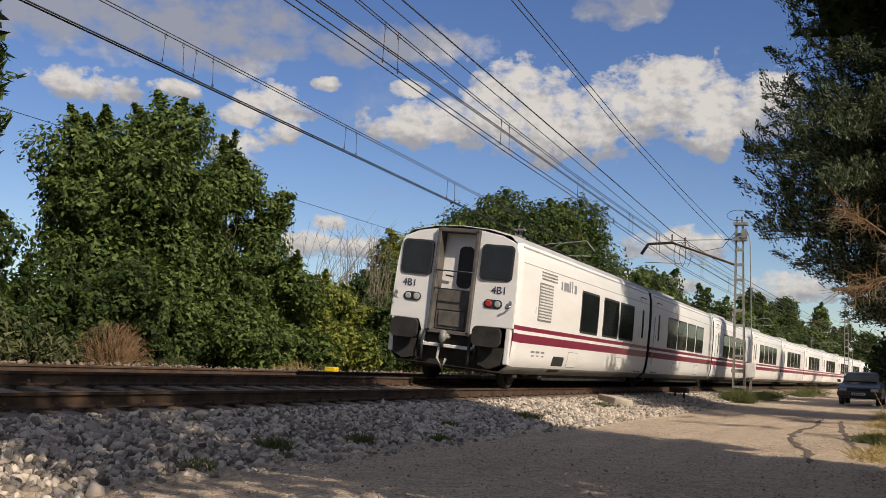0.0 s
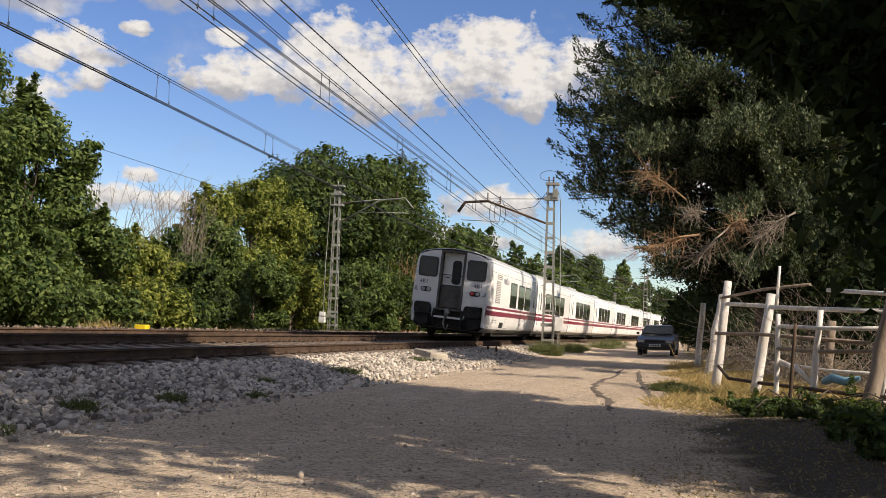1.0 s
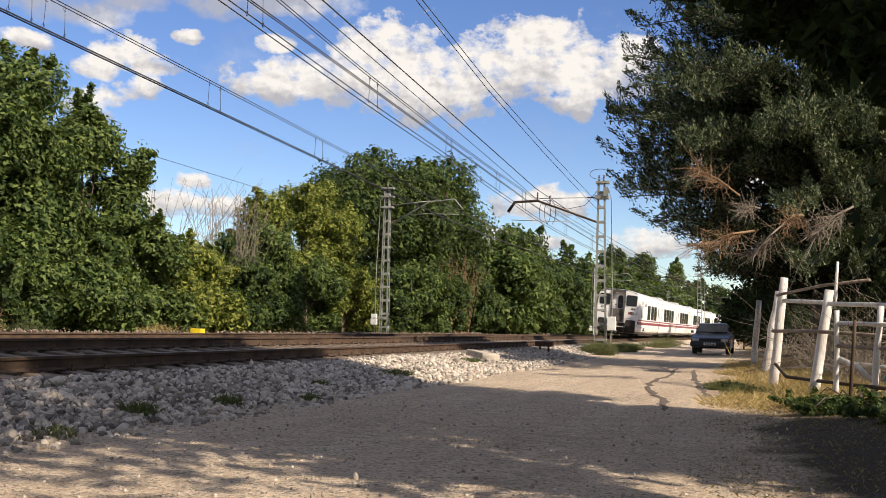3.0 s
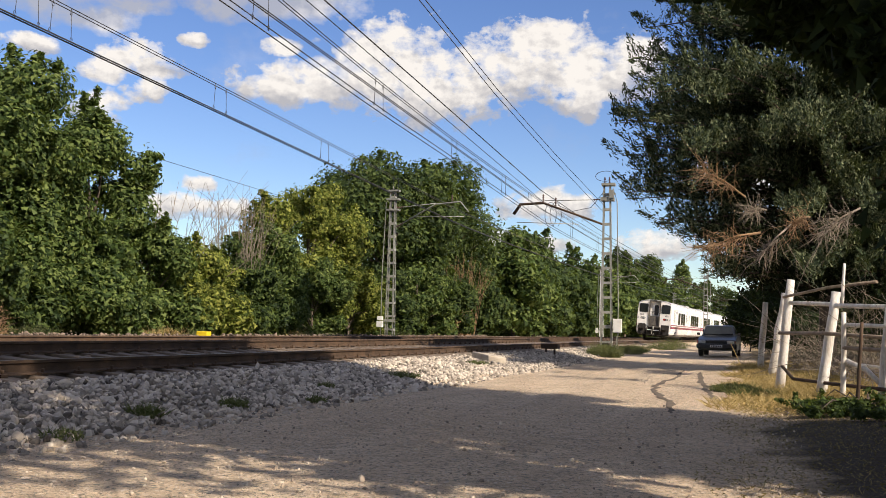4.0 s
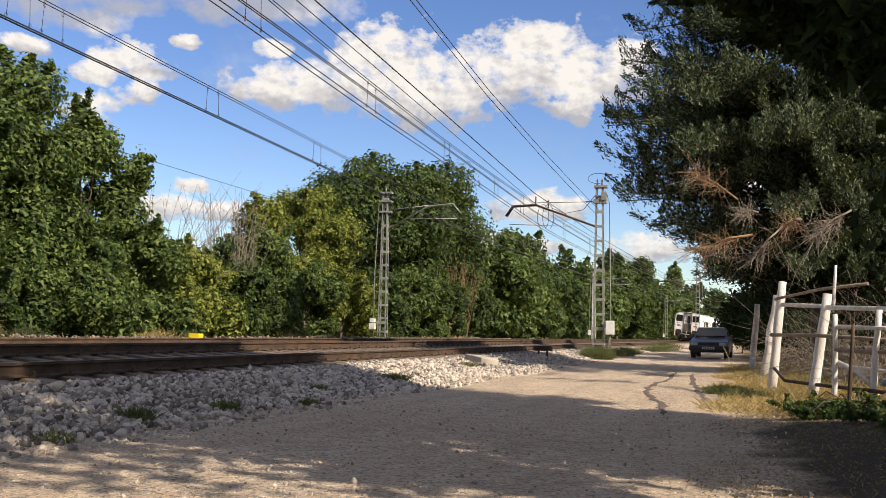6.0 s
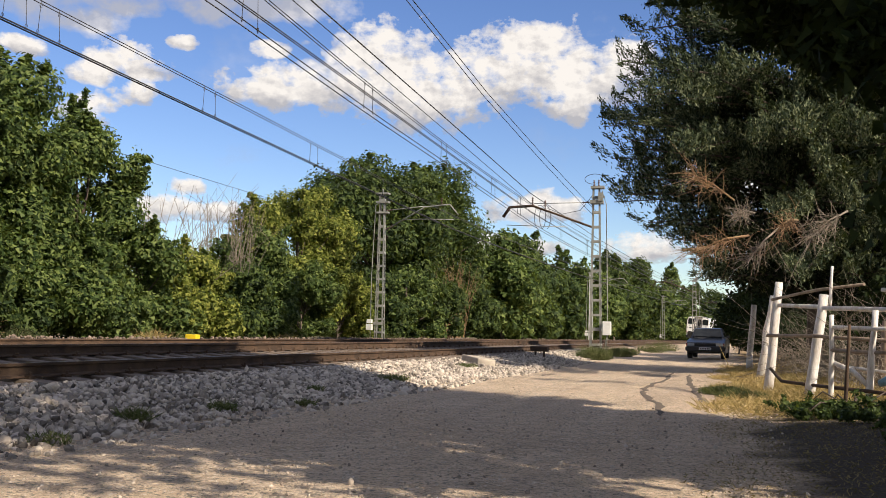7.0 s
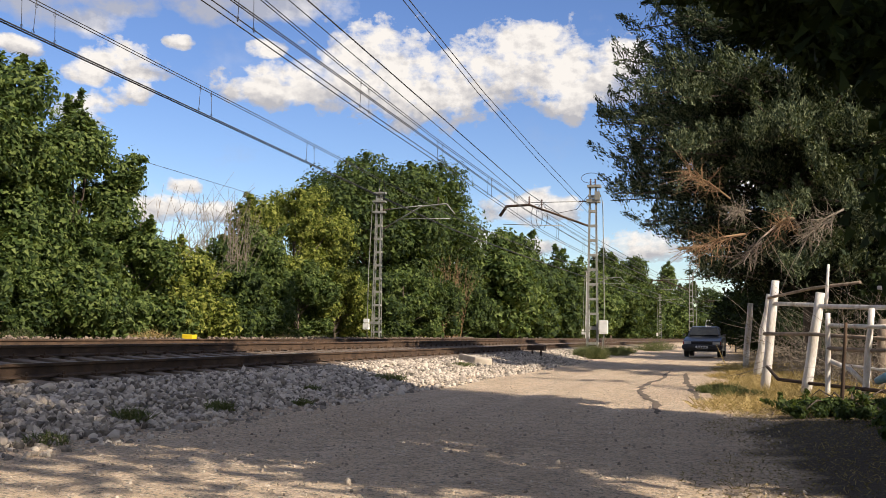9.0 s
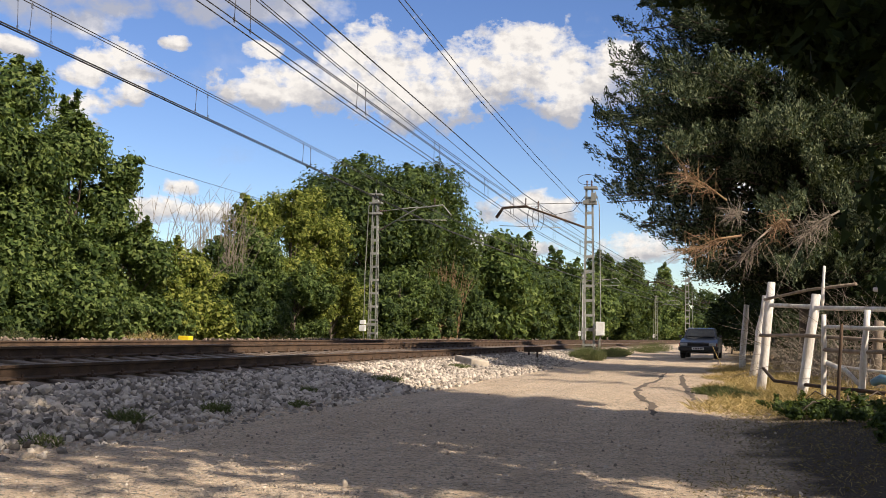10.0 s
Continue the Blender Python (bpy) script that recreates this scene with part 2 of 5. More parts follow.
    sand = mix_of(tree, ramp_of(tree, grit, [(0.38, (0.9, 0.9, 0.9)), (0.46, (0, 0, 0))]), sand, (0.2, 0.19, 0.145))
    sand = mix_of(tree, ramp_of(tree, grit, [(0.58, (0, 0, 0)), (0.66, (0.8, 0.8, 0.8))]), sand, (0.78, 0.69, 0.57))
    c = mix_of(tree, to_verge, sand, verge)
    near = math_of(tree, "SUBTRACT", 1.0, math_of(tree, "MULTIPLY", math_of(tree, "SUBTRACT", sp.outputs[1], 46), 0.1, True), True)
    c = mix_of(tree, math_of(tree, "MULTIPLY", to_stone, near), c, stone)
    c = mix_of(tree, to_soil, c, soil)
    tree.links.new(c, b.inputs["Base Color"])
    bump_of(tree, b, math_of(tree, "ADD", math_of(tree, "MULTIPLY", mid, 0.7), math_of(tree, "ADD", math_of(tree, "MULTIPLY", noise_of(tree, 17, 5), 0.9), math_of(tree, "MULTIPLY", fine, 0.5))), 1.0, 0.07)
    return tagged(part("ground", (vs, [], fs), m, smooth=True), "pale sandy dirt track with dry verge beside the railway", "ground", kind="structure")


ground_sheet()

# ------------------------------------------------------------------ railway
TRACK_Y = [*np.arange(-14, 60, 1.5), *np.arange(60, 320, 4)]


def rail_profile(x, top):
    """Rail section, 0.16 m high; the head's worn top carries the second material."""
    h = [(-0.075, -0.16), (0.075, -0.16), (0.075, -0.148), (0.012, -0.125), (0.01, -0.045), (0.036, -0.034), (0.036, -0.006), (0.03, 0.0), (-0.03, 0.0),
         (-0.036, -0.006), (-0.036, -0.034), (-0.01, -0.045), (-0.012, -0.125), (-0.075, -0.148)]
    return [(x + a, top + z, 1 if i == 7 else 0) for i, (a, z) in enumerate(h)]


def railway(name, x0, label):
    t = thing(name, (0, 0, 0), label, "railway track", "tracks", "structure")
    for x, z in ((x0, Z_LOW), (x0 - GAUGE, Z_HIGH)):
        sweep("rail", rail_profile(x, z), TRACK_Y, RUST, t, mats=[RAIL_TOP])
    return t


TRACKS = [railway("railway_track", N1, "rusty running rails on concrete sleepers in ballast"),
          railway("railway_track", N1 - FAR, "rusty far running rails on concrete sleepers in ballast")]


def sleeper_mesh():
    bm = bmesh.new()
    box(bm, -1.3, 1.3, -0.13, 0.13, -0.2, 0.0, 0.015)
    for s in (-1, 1):
        for u in (-1, 1):
            box(bm, s * GAUGE / 2 + u * 0.1 - 0.035, s * GAUGE / 2 + u * 0.1 + 0.035, -0.05, 0.05, 0.0, 0.035, index=1)
            tube(bm, [(s * GAUGE / 2 + u * 0.1, 0, 0.02), (s * GAUGE / 2 + u * 0.1, 0, 0.075)], 0.018, 6, index=1)
    me = bpy.data.meshes.new("sleeper")
    bm.to_mesh(me)
    bm.free()
    me.materials.append(SLEEPER_GREY), me.materials.append(RUST)
    return me


SLEEPER = sleeper_mesh()
for track, x0 in zip(TRACKS, (N1, N1 - FAR)):
    y = 1.5
    while y < 90:
        ob = new("sleeper", SLEEPER)
        ob.parent = track
        ob.matrix_world = pose(x0 - GAUGE / 2 + bend(y), y, (Z_LOW + Z_HIGH) / 2 - 0.163, 0, CANT)
        y += 0.6

# ------------------------------------------------------------------ catenary masts and wires


def lattice(bm, height, w0, w1, d0, d1, step=0.62, index=0):
    """Two channel legs with battens between them on both faces."""
    def at(z, sx, sy):
        k = z / height
        return Vector((sx * (w0 + (w1 - w0) * k) / 2, sy * (d0 + (d1 - d0) * k) / 2, z))
    for s in (-1, 1):
        for u in (-1, 1):
            a, b = at(0, s, u), at(height, s, u)
            for p, q in (((0, 0), (-0.055 * s, -0.008 * u)), ((0, 0), (-0.008 * s, -0.055 * u))):
                vs = []
                for v in (a, b):
                    vs += [bm.verts.new(v + Vector((cx, cy, 0))) for cx, cy in (p, (q[0], p[1]), q, (p[0], q[1]))]
                for i in range(4):
                    bm.faces.new((vs[i], vs[(i + 1) % 4], vs[4 + (i + 1) % 4], vs[4 + i])).material_index = index
                bm.faces.new(vs[4:]), bm.faces.new(vs[3::-1])
    z = 0.45
    while z < height - 0.1:
        for u in (-1, 1):
            a, b = at(z, -1, u), at(z, 1, u)
            box(bm, a.x, b.x, a.y - 0.006 + 0.004 * u, a.y + 0.006 + 0.004 * u, z - 0.045, z + 0.045, index=index)
        for s in (-1, 1):
            a, b = at(z, s, -1), at(z, s, 1)
            box(bm, a.x - 0.005 + 0.004 * s, a.x + 0.005 + 0.004 * s, a.y, b.y, z - 0.045, z + 0.045, index=index)
        z += step
    return bm


def insulator(bm, p, q, r=0.055, sheds=4):
    p, q = Vector(p), Vector(q)
    pts, rs = [], []
    for i in range(sheds):
        for f, k in ((0.0, 0.35), (0.45, 1.0), (0.6, 0.45)):
            pts.append(p.lerp(q, (i + f) / sheds)), rs.append(r * k)
    pts.append(q), rs.append(r * 0.35)
    return tube(bm, pts, rs, 8)


def mast_far_side(at, height, mat, label):
    """Mast beyond the far track, with a hinged bracket reaching over it."""
    t = thing("catenary_mast", at, label, "catenary mast", "catenary masts")
    part("lattice_post", lattice(bmesh.new(), height, 0.42, 0.26, 0.3, 0.2), mat, t)
    bm = bmesh.new()
    box(bm, -0.35, 0.35, -0.3, 0.3, -0.5, 0.06, 0.03)
    part("footing", bm, CONCRETE, t)
    bm = bmesh.new()
    tube(bm, [(0.2, 0, height - 1.75), (2.1, 0, height - 0.72), (3.3, 0, height - 0.62), (3.7, 0, height - 1.1)], 0.035)
    tube(bm, [(0.2, 0, height - 0.85), (2.1, 0, height - 0.68)], 0.022)
    tube(bm, [(1.0, 0, height - 1.3), (1.9, 0, height - 1.28), (3.5, 0, height - 1.32)], 0.02)
    part("bracket", bm, STEEL, t)
    for p, q in (((0.2, 0, height - 1.75), (0.55, 0, height - 1.56)), ((0.2, 0, height - 0.85), (0.55, 0, height - 0.82)), ((2.9, 0, height - 0.6), (2.9, 0, height - 0.3))):
        part("insulator", insulator(bmesh.new(), p, q), INSULATOR, t)
    for z in (height - 0.05, height - 0.45, height - 0.95):
        part("clamp", box(bmesh.new(), -0.28, 0.32, -0.16, 0.16, z - 0.04, z + 0.04), STEEL, t)
    part("spike", tube(bmesh.new(), [(0, 0, height), (0, 0, height + 0.18)], 0.03), STEEL, t)
    bm = bmesh.new()
    tube(bm, [(-0.42, -0.1, 0.0), (-0.42, -0.1, 3.2), (-0.3, -0.1, height - 0.6), (-0.15, -0.1, height - 0.5)], 0.022)
    part("conduit", bm, STEEL, t)
    bm = bmesh.new()
    box(bm, -0.56, -0.28, -0.32, -0.12, 0.55, 0.83, 0.012), box(bm, -0.54, -0.3, -0.3, -0.12, 0.87, 1.05, 0.012)
    part("switch_box", bm, WHITE_BOX, t, "white switch box")
    bm = bmesh.new()
    box(bm, -0.25, 0.25, -0.2, -0.18, 0.8, 0.93)
    part("number_plate", bm, STEEL, t)
    return t


def mast_near_side(at, height, mat, label):
    """Mast beside the path, with a long rigid arm over the near track."""
    t = thing("catenary_mast", at, label, "catenary mast", "catenary masts")
    part("lattice_post", lattice(bmesh.new(), height, 0.5, 0.3, 0.36, 0.24), mat, t)
    bm = bmesh.new()
    box(bm, -0.4, 0.4, -0.35, 0.35, -0.5, 0.05, 0.03)
    part("footing", bm, CONCRETE, t)
    bm = bmesh.new()
    for u in (-0.1, 0.1):
        tube(bm, [(-0.15, u, height - 1.75), (-1.6, u, height - 1.2), (-2.75, u, height - 0.78), (-3.75, u, height - 0.82), (-4.05, u, height - 1.25)], 0.045)
    for k in range(6):
        a = Vector((-0.15, 0, height - 1.75)).lerp(Vector((-2.75, 0, height - 0.78)), k / 5)
        box(bm, a.x - 0.03, a.x + 0.03, -0.1, 0.1, a.z - 0.03, a.z + 0.03)
    part("arm", bm, RUST, t, "rusty steel arm over the track")
    bm = bmesh.new()
    tube(bm, [(-0.15, 0, height - 0.68), (-2.7, 0, height - 0.68)], 0.018)
    tube(bm, [(-1.2, 0, height - 1.72), (-3.9, 0, height - 1.6)], 0.016)
    part("stay", bm, STEEL, t)
    for p, q in (((-2.2, 0, height - 0.92), (-2.2, 0, height - 0.55)), ((-2.75, 0, height - 0.76), (-2.75, 0, height - 0.4)), ((-0.2, 0, height - 0.68), (-0.6, 0, height - 0.68)),
                 ((-0.1, 0, height + 0.02), (-0.1, 0, height + 0.28)), ((0.1, 0, height + 0.02), (0.1, 0, height + 0.28))):
        part("insulator", insulator(bmesh.new(), p, q), INSULATOR, t)
    for b in ((-0.22, 0.34, -0.2, 0.2, height - 0.1, height), (-0.26, 0.3, -0.2, 0.2, height - 0.75, height - 0.6), (-0.2, 0.35, -0.05, 0.05, height - 0.5, height - 0.42),
              (0.1, 0.3, -0.25, -0.05, height - 0.65, height - 0.3)):
        part("clamp", box(bmesh.new(), *b), STEEL, t)
    bm = bmesh.new()
    tube(bm, [(0.02 + 0.42 * math.cos(a) - 0.1, 0, height + 0.32 + 0.22 * math.sin(a)) for a in np.linspace(0, 5.2, 14)], 0.012)
    tube(bm, [(-0.1, 0, height - 0.3), (-0.7, 0.1, height - 1.0), (-1.5, 0.1, height - 1.15), (-2.1, 0, height - 0.9)], 0.012)
    for dx in (0, 0.22):
        tube(bm, [(-2.2 - dx + 0.25 * math.sin(a), 0, height - 1.3 - 0.55 * math.cos(a)) for a in np.linspace(0.4, 5.9, 12)], 0.012)
    part("jumper_cable", bm, WIRE, t)
    bm = bmesh.new()
    tube(bm, [(0.5, -0.25, 0.0), (0.52, -0.25, 2.0), (0.45, -0.25, height - 0.8), (0.25, -0.1, height - 0.2)], 0.02)
    tube(bm, [(0.42, -0.22, 0.0), (0.46, -0.25, 0.6), (0.55, -0.25, 0.9)], 0.03)
    part("conduit", bm, STEEL, t)
    bm = bmesh.new()
    box(bm, 0.33, 0.68, -0.42, -0.22, 0.85, 1.42, 0.015)
    part("switch_box", bm, WHITE_BOX, t, "white switch box")
    bm = bmesh.new()
    box(bm, -0.28, 0.22, -0.24, -0.215, 1.02, 1.16)
    part("number_plate", bm, STEEL, t)
    return t


for y, mat in ((41.6, STEEL), (97.0, PALE_STEEL), (152.0, STEEL)):
    x = -15.6 + bend(y)
    mast_far_side((x, y, 0.45), 7.0, mat, "lattice steel catenary mast with bracket beyond the far track")
for y in (40.2, 97.0, 152.0):
    x = -5.4 + bend(y)
    mast_near_side((x, y, 0.12), 7.15, STEEL, "lattice steel catenary mast with long rusty arm beside the path")


def overhead(name, x, zc, zm, label, drops, apart, rc):
    """Twin contact wires, messenger and droppers; zc and zm are tables of height along y."""
    t = thing(name, (0, 0, 0), label, "overhead wire", "overhead wires")
    ys = [*np.arange(-14, 100, 2.0), *np.arange(100, 210, 10)]
    for dx in (-apart, apart):
        bm = bmesh.new()
        tube(bm, [(x + dx + bend(y), y, lerp(zc, y) + dx * 0.5) for y in ys], rc, 6)
        part("contact_wire", bm, WIRE, t)
    for dz in (0.0, 0.05):
        part("messenger_wire", tube(bmesh.new(), [(x + bend(y) - dz * 0.4, y, lerp(zm, y) - dz) for y in ys], 0.0095, 6), WIRE, t)
    for y in drops:
        for dy, k in ((-0.3, 0.05), (0.3, -0.04)):
            c, m = Vector((x + bend(y), y + dy, lerp(zc, y + dy))), Vector((x + bend(y), y + dy + k, lerp(zm, y + dy)))
            bm = bmesh.new()
            tube(bm, [c, m], 0.007, 4)
            for q in (c + Vector((0, 0, 0.06)), m - Vector((0, 0, 0.09))):
                tube(bm, [q + Vector((0, 0.035 * math.cos(g), 0.05 * math.sin(g))) for g in np.linspace(0, 5.8, 8)], 0.006, 4, False)
            part("dropper", bm, WIRE, t)
    return t


overhead("far_overhead_wire", -12.28, [(-14, 6.82), (0, 6.55), (41, 5.75), (210, 5.75)], [(-14, 7.53), (0, 7.24), (41, 6.4), (210, 6.4)],
         "thick dark contact wire with messenger over the far track", (13.7, 14.6, 20.4, 26.6, 33, 48, 56, 64), 0.022, 0.015)
overhead("near_overhead_wire", -8.27, [(-14, 6.98), (0, 6.65), (14, 6.36), (21, 6.15), (27, 6.05), (41, 5.75), (210, 5.7)],
         [(-14, 8.75), (0, 7.95), (9, 7.44), (15.6, 7.09), (20.5, 6.86), (26.4, 6.7), (32, 6.64), (41, 6.62), (210, 6.6)],
         "dark contact wire with messenger over the near track", (15.0, 20.9, 27.2, 33.5, 38, 48, 56, 64, 72), 0.05, 0.011)


def feeder(name, pts, label, r=0.012):
    t = thing(name, (0, 0, 0), label, "feeder wire", "overhead wires")
    part("wire", tube(bmesh.new(), pts, r, 6), WIRE, t)
    return t


def span(a, b, sag):
    a, b = Vector(a), Vector(b)
    return [a.lerp(b, k) - Vector((0, 0, 4 * sag * k * (1 - k))) for k in np.linspace(0, 1, 15)]


def onward(x, z):
    return [(x + bend(y), y, z) for y in (60, 80, 97, 120, 152)]


for dx in (0.0, 0.06):
    feeder("feeder_wire", span((-8.27 + dx, -15, 7.1), (-8.27 + dx, 40.2, 6.24), 0.0) + onward(-8.27 + dx, 6.24), "stranded feeder above the near track", 0.011)
feeder("feeder_wire", span((-8.27, -15, 8.5), (-8.27, 40.2, 6.64), 0.0) + onward(-8.0, 6.64), "thin feeder wire above the near track", 0.01)
feeder("feeder_wire", span((-8.27, -15, 8.55), (-8.27, 40.2, 7.06), -0.06) + onward(-8.27, 7.06), "dark feeder wire on insulators of the arm", 0.016)
for dz in (0.0, 0.2):
    feeder("feeder_wire", [(-5.4 - dz * 0.5, y, z - dz * max(0.0, y - 14) / 26) for y, z in ((-15, 8.4), (0, 7.6), (9, 7.16), (15.6, 6.84), (21.2, 6.53), (28.3, 6.35), (34, 6.27), (40.0, 6.2))],
           "slack stay wire running to the mast", 0.009)
feeder("telephone_wire", [(-21, y, 7.15) for y in np.arange(-10, 60, 5)], "thin slack wire behind the hedge", 0.01)

# ------------------------------------------------------------------ train
PAINT = mottled("white_train_paint", (0.76, 0.745, 0.7), (0.86, 0.84, 0.8), 1.2, 0.38, 0, 0.04, 30, (1, 0.4, 2.5))
MAROON = mottled("maroon_stripe_paint", (0.17, 0.018, 0.04), (0.24, 0.03, 0.06), 2, 0.35, 0, 0.03)
ROOF = mottled("grey_roof_paint", (0.34, 0.34, 0.33), (0.5, 0.5, 0.48), 1.5, 0.6, 0, 0.1, 30)
SKIRT = mottled("dusty_grey_skirt", (0.16, 0.155, 0.145), (0.3, 0.29, 0.27), 2, 0.7, 0, 0.1)
UNDER = mottled("grimy_underframe", (0.012, 0.011, 0.01), (0.05, 0.045, 0.04), 4, 0.9, 0.2, 0.3)
RUBBER = mottled("black_rubber", (0.012, 0.012, 0.012), (0.04, 0.04, 0.04), 5, 0.7, 0, 0.1)
RECESS = mottled("dirty_grey_gangway", (0.05, 0.045, 0.04), (0.16, 0.145, 0.125), 3, 0.8, 0, 0.2)
BLUE_INK = mottled("dark_blue_lettering", (0.02, 0.02, 0.05), (0.04, 0.04, 0.08), 5, 0.5, 0, 0)
GREY_INK = mottled("grey_lettering", (0.2, 0.2, 0.22), (0.3, 0.3, 0.32), 5, 0.5, 0, 0)
CHROME = mottled("brushed_metal", (0.3, 0.3, 0.3), (0.5, 0.5, 0.48), 6, 0.35, 0.8, 0.05)
RED_GLASS = mottled("red_lamp_glass", (0.3, 0.02, 0.02), (0.42, 0.05, 0.04), 5, 0.15, 0, 0)
CLEAR_LAMP = mottled("grey_lamp_glass", (0.3, 0.32, 0.32), (0.45, 0.47, 0.47), 5, 0.12, 0, 0)


def dark_glass():
    m, tree, b = material("tinted_window_glass", 0.06)
    c = ramp_of(tree, noise_of(tree, 1.5, 4), [(0.35, (0.008, 0.01, 0.011)), (0.7, (0.02, 0.024, 0.026))])
    tree.links.new(c, b.inputs["Base Color"])
    tree.links.new(math_of(tree, "MULTIPLY", noise_of(tree, 9, 5), 0.2), b.inputs["Roughness"])
    return m


GLASS = dark_glass()
CAR_LEN, CAR_PITCH = 11.6, 12.0
SECTION = [(1.22, 0.34), (1.40, 0.5), (1.445, 0.72), (1.46, 1.0), (1.465, 1.18), (1.465, 1.25), (1.465, 1.34), (1.46, 1.9), (1.44, 2.4), (1.405, 2.8),
           (1.34, 3.02), (1.18, 3.15), (0.65, 3.26), (0.0, 3.3)]
BAND = [3, 0, 0, 2, 0, 2, 0, 0, 0, 0, 4, 4, 4]  # a material for each strip of the section


def half_width(z):
    for (a, p), (b, q) in zip(SECTION, SECTION[1:]):
        if p <= z <= q:
            return a + (b - a) * (z - p) / (q - p)
    return 1.2


def shell(length, nose=0.0):
    """The lofted body; nose rounds the rear end."""
    full = [(-x, z) for x, z in SECTION] + [(x, z) for x, z in SECTION[-2::-1]]
    mats = BAND + BAND[::-1]
    stations = [(0.0, 0.955), (0.05, 0.98), (0.18, 1.0), (length - 0.12, 1.0), (length, 0.975)] if nose else [(0, 0.97), (0.1, 1.0), (length - 0.1, 1.0), (length, 0.97)]
    bm = bmesh.new()
    rings = [[bm.verts.new((x * s, y, 1.8 + (z - 1.8) * (0.5 + 0.5 * s))) for x, z in full] for y, s in stations]
    for u, w in zip(rings, rings[1:]):
        for k in range(len(full) - 1):
            f = bm.faces.new((u[k], w[k], w[k + 1], u[k + 1]))
            f.material_index, f.smooth = mats[k], True
        f = bm.faces.new((u[-1], w[-1], w[0], u[0]))
        f.material_index = 3
    if not nose:
        bm.faces.new(rings[0]).material_index = 5
    bm.faces.new(rings[-1][::-1]).material_index = 5
    bmesh.ops.recalc_face_normals(bm, faces=bm.faces)
    return bm


def side_panel(bm, s, y0, y1, z0, z1, out=0.012, depth=0.03, round_=0.06, index=0):
    """A plate that follows the body's side, proud of it by out."""
    zs = [z0, z0 + round_, (z0 + z1) / 2, z1 - round_, z1]
    rings = []
    for o in (out - depth, out):
        ring = []
        for z in zs:
            inset = round_ * 0.8 if z in (z0, z1) else 0
            ring.append((s * (half_width(z) + o), y0 + inset, z))
        for z in zs[::-1]:
            inset = round_ * 0.8 if z in (z0, z1) else 0
            ring.append((s * (half_width(z) + o), y1 - inset, z))
        rings.append([bm.verts.new(p) for p in ring])
    n = len(rings[0])
    for k in range(n):
        bm.faces.new((rings[0][k], rings[0][(k + 1) % n], rings[1][(k + 1) % n], rings[1][k])).material_index = index
    for k in range(4):
        bm.faces.new((rings[1][k], rings[1][k + 1], rings[1][n - 2 - k], rings[1][n - 1 - k])).material_index = index
    bmesh.ops.recalc_face_normals(bm, faces=bm.faces)
    return bm


def windows(car, spans, z0=1.33 + 0.12, z1=2.38):
    for s in (-1, 1):
        for a, b in spans:
            w = part("window", side_panel(bmesh.new(), s, a - 0.05, b + 0.05, z0 - 0.05, z1 + 0.05, 0.006), RUBBER, car)
            part("pane", side_panel(bmesh.new(), s, a, b, z0, z1, 0.011), GLASS, w)


def door(car, y0, y1):
    for s in (-1, 1):
        d = part("door", side_panel(bmesh.new(), s, y0, y1, 0.55, 2.75, 0.006, 0.03, 0.04), PAINT, car)
        part("seal", side_panel(bmesh.new(), s, y0 - 0.025, y1 + 0.025, 0.53, 2.78, 0.003, 0.03, 0.04), RUBBER, d)
        part("pane", side_panel(bmesh.new(), s, y0 + 0.28, y1 - 0.28, 1.55, 2.4, 0.011), GLASS, d)


def wheels(car, y):
    for s in (-1, 1):
        bm = bmesh.new()
        tube(bm, [(s * 0.8, y, 0.43), (s * 0.94, y, 0.43)], 0.43, 24)
        tube(bm, [(s * 0.94, y, 0.43), (s * 1.0, y, 0.43)], [0.33, 0.3], 20)
        tube(bm, [(s * 1.0, y, 0.43), (s * 1.12, y, 0.43)], [0.13, 0.11], 14)
        part("wheel", bm, UNDER, car)


def underframe(car, length, rear=0.25):
    bm = bmesh.new()
    box(bm, -1.15, 1.15, rear + 2.2, length - 1.2, 0.2, 0.5, 0.03)
    for y in (rear + 0.2, rear + 1.8):
        box(bm, -1.2, -0.95, y, y + 0.25, 0.25, 0.6, 0.02), box(bm, 0.95, 1.2, y, y + 0.25, 0.25, 0.6, 0.02)
    box(bm, -1.1, 1.1, rear + 0.05, rear + 2.2, 0.42, 0.6, 0.03)
    for s in (-1, 1):
        tube(bm, [(s * 1.1, rear + 0.2, 0.5), (s * 1.12, rear + 1.1, 0.33), (s * 1.1, rear + 2.1, 0.5)], 0.06)
    part("underframe", bm, UNDER, car)


def side_lines(car):
    """Gutter, panel seams and small hatches along both sides."""
    for s in (-1, 1):
        part("gutter", side_panel(bmesh.new(), s, 0.15, CAR_LEN - 0.15, 2.93, 2.96, 0.012, 0.03, 0.004), ROOF, car)
        part("seam", side_panel(bmesh.new(), s, 0.15, CAR_LEN - 0.15, 2.62, 2.632, 0.003, 0.02, 0.002), SKIRT, car)
        for y in (3.6, 7.9):
            part("hatch", side_panel(bmesh.new(), s, y, y + 0.7, 0.56, 0.9, 0.004, 0.02, 0.02), PAINT, car)
            part("hatch_edge", side_panel(bmesh.new(), s, y - 0.012, y + 0.712, 0.548, 0.912, 0.002, 0.02, 0.02), SKIRT, car)


BODY_MATS = [PAINT, SKIRT, MAROON, SKIRT, ROOF, UNDER]


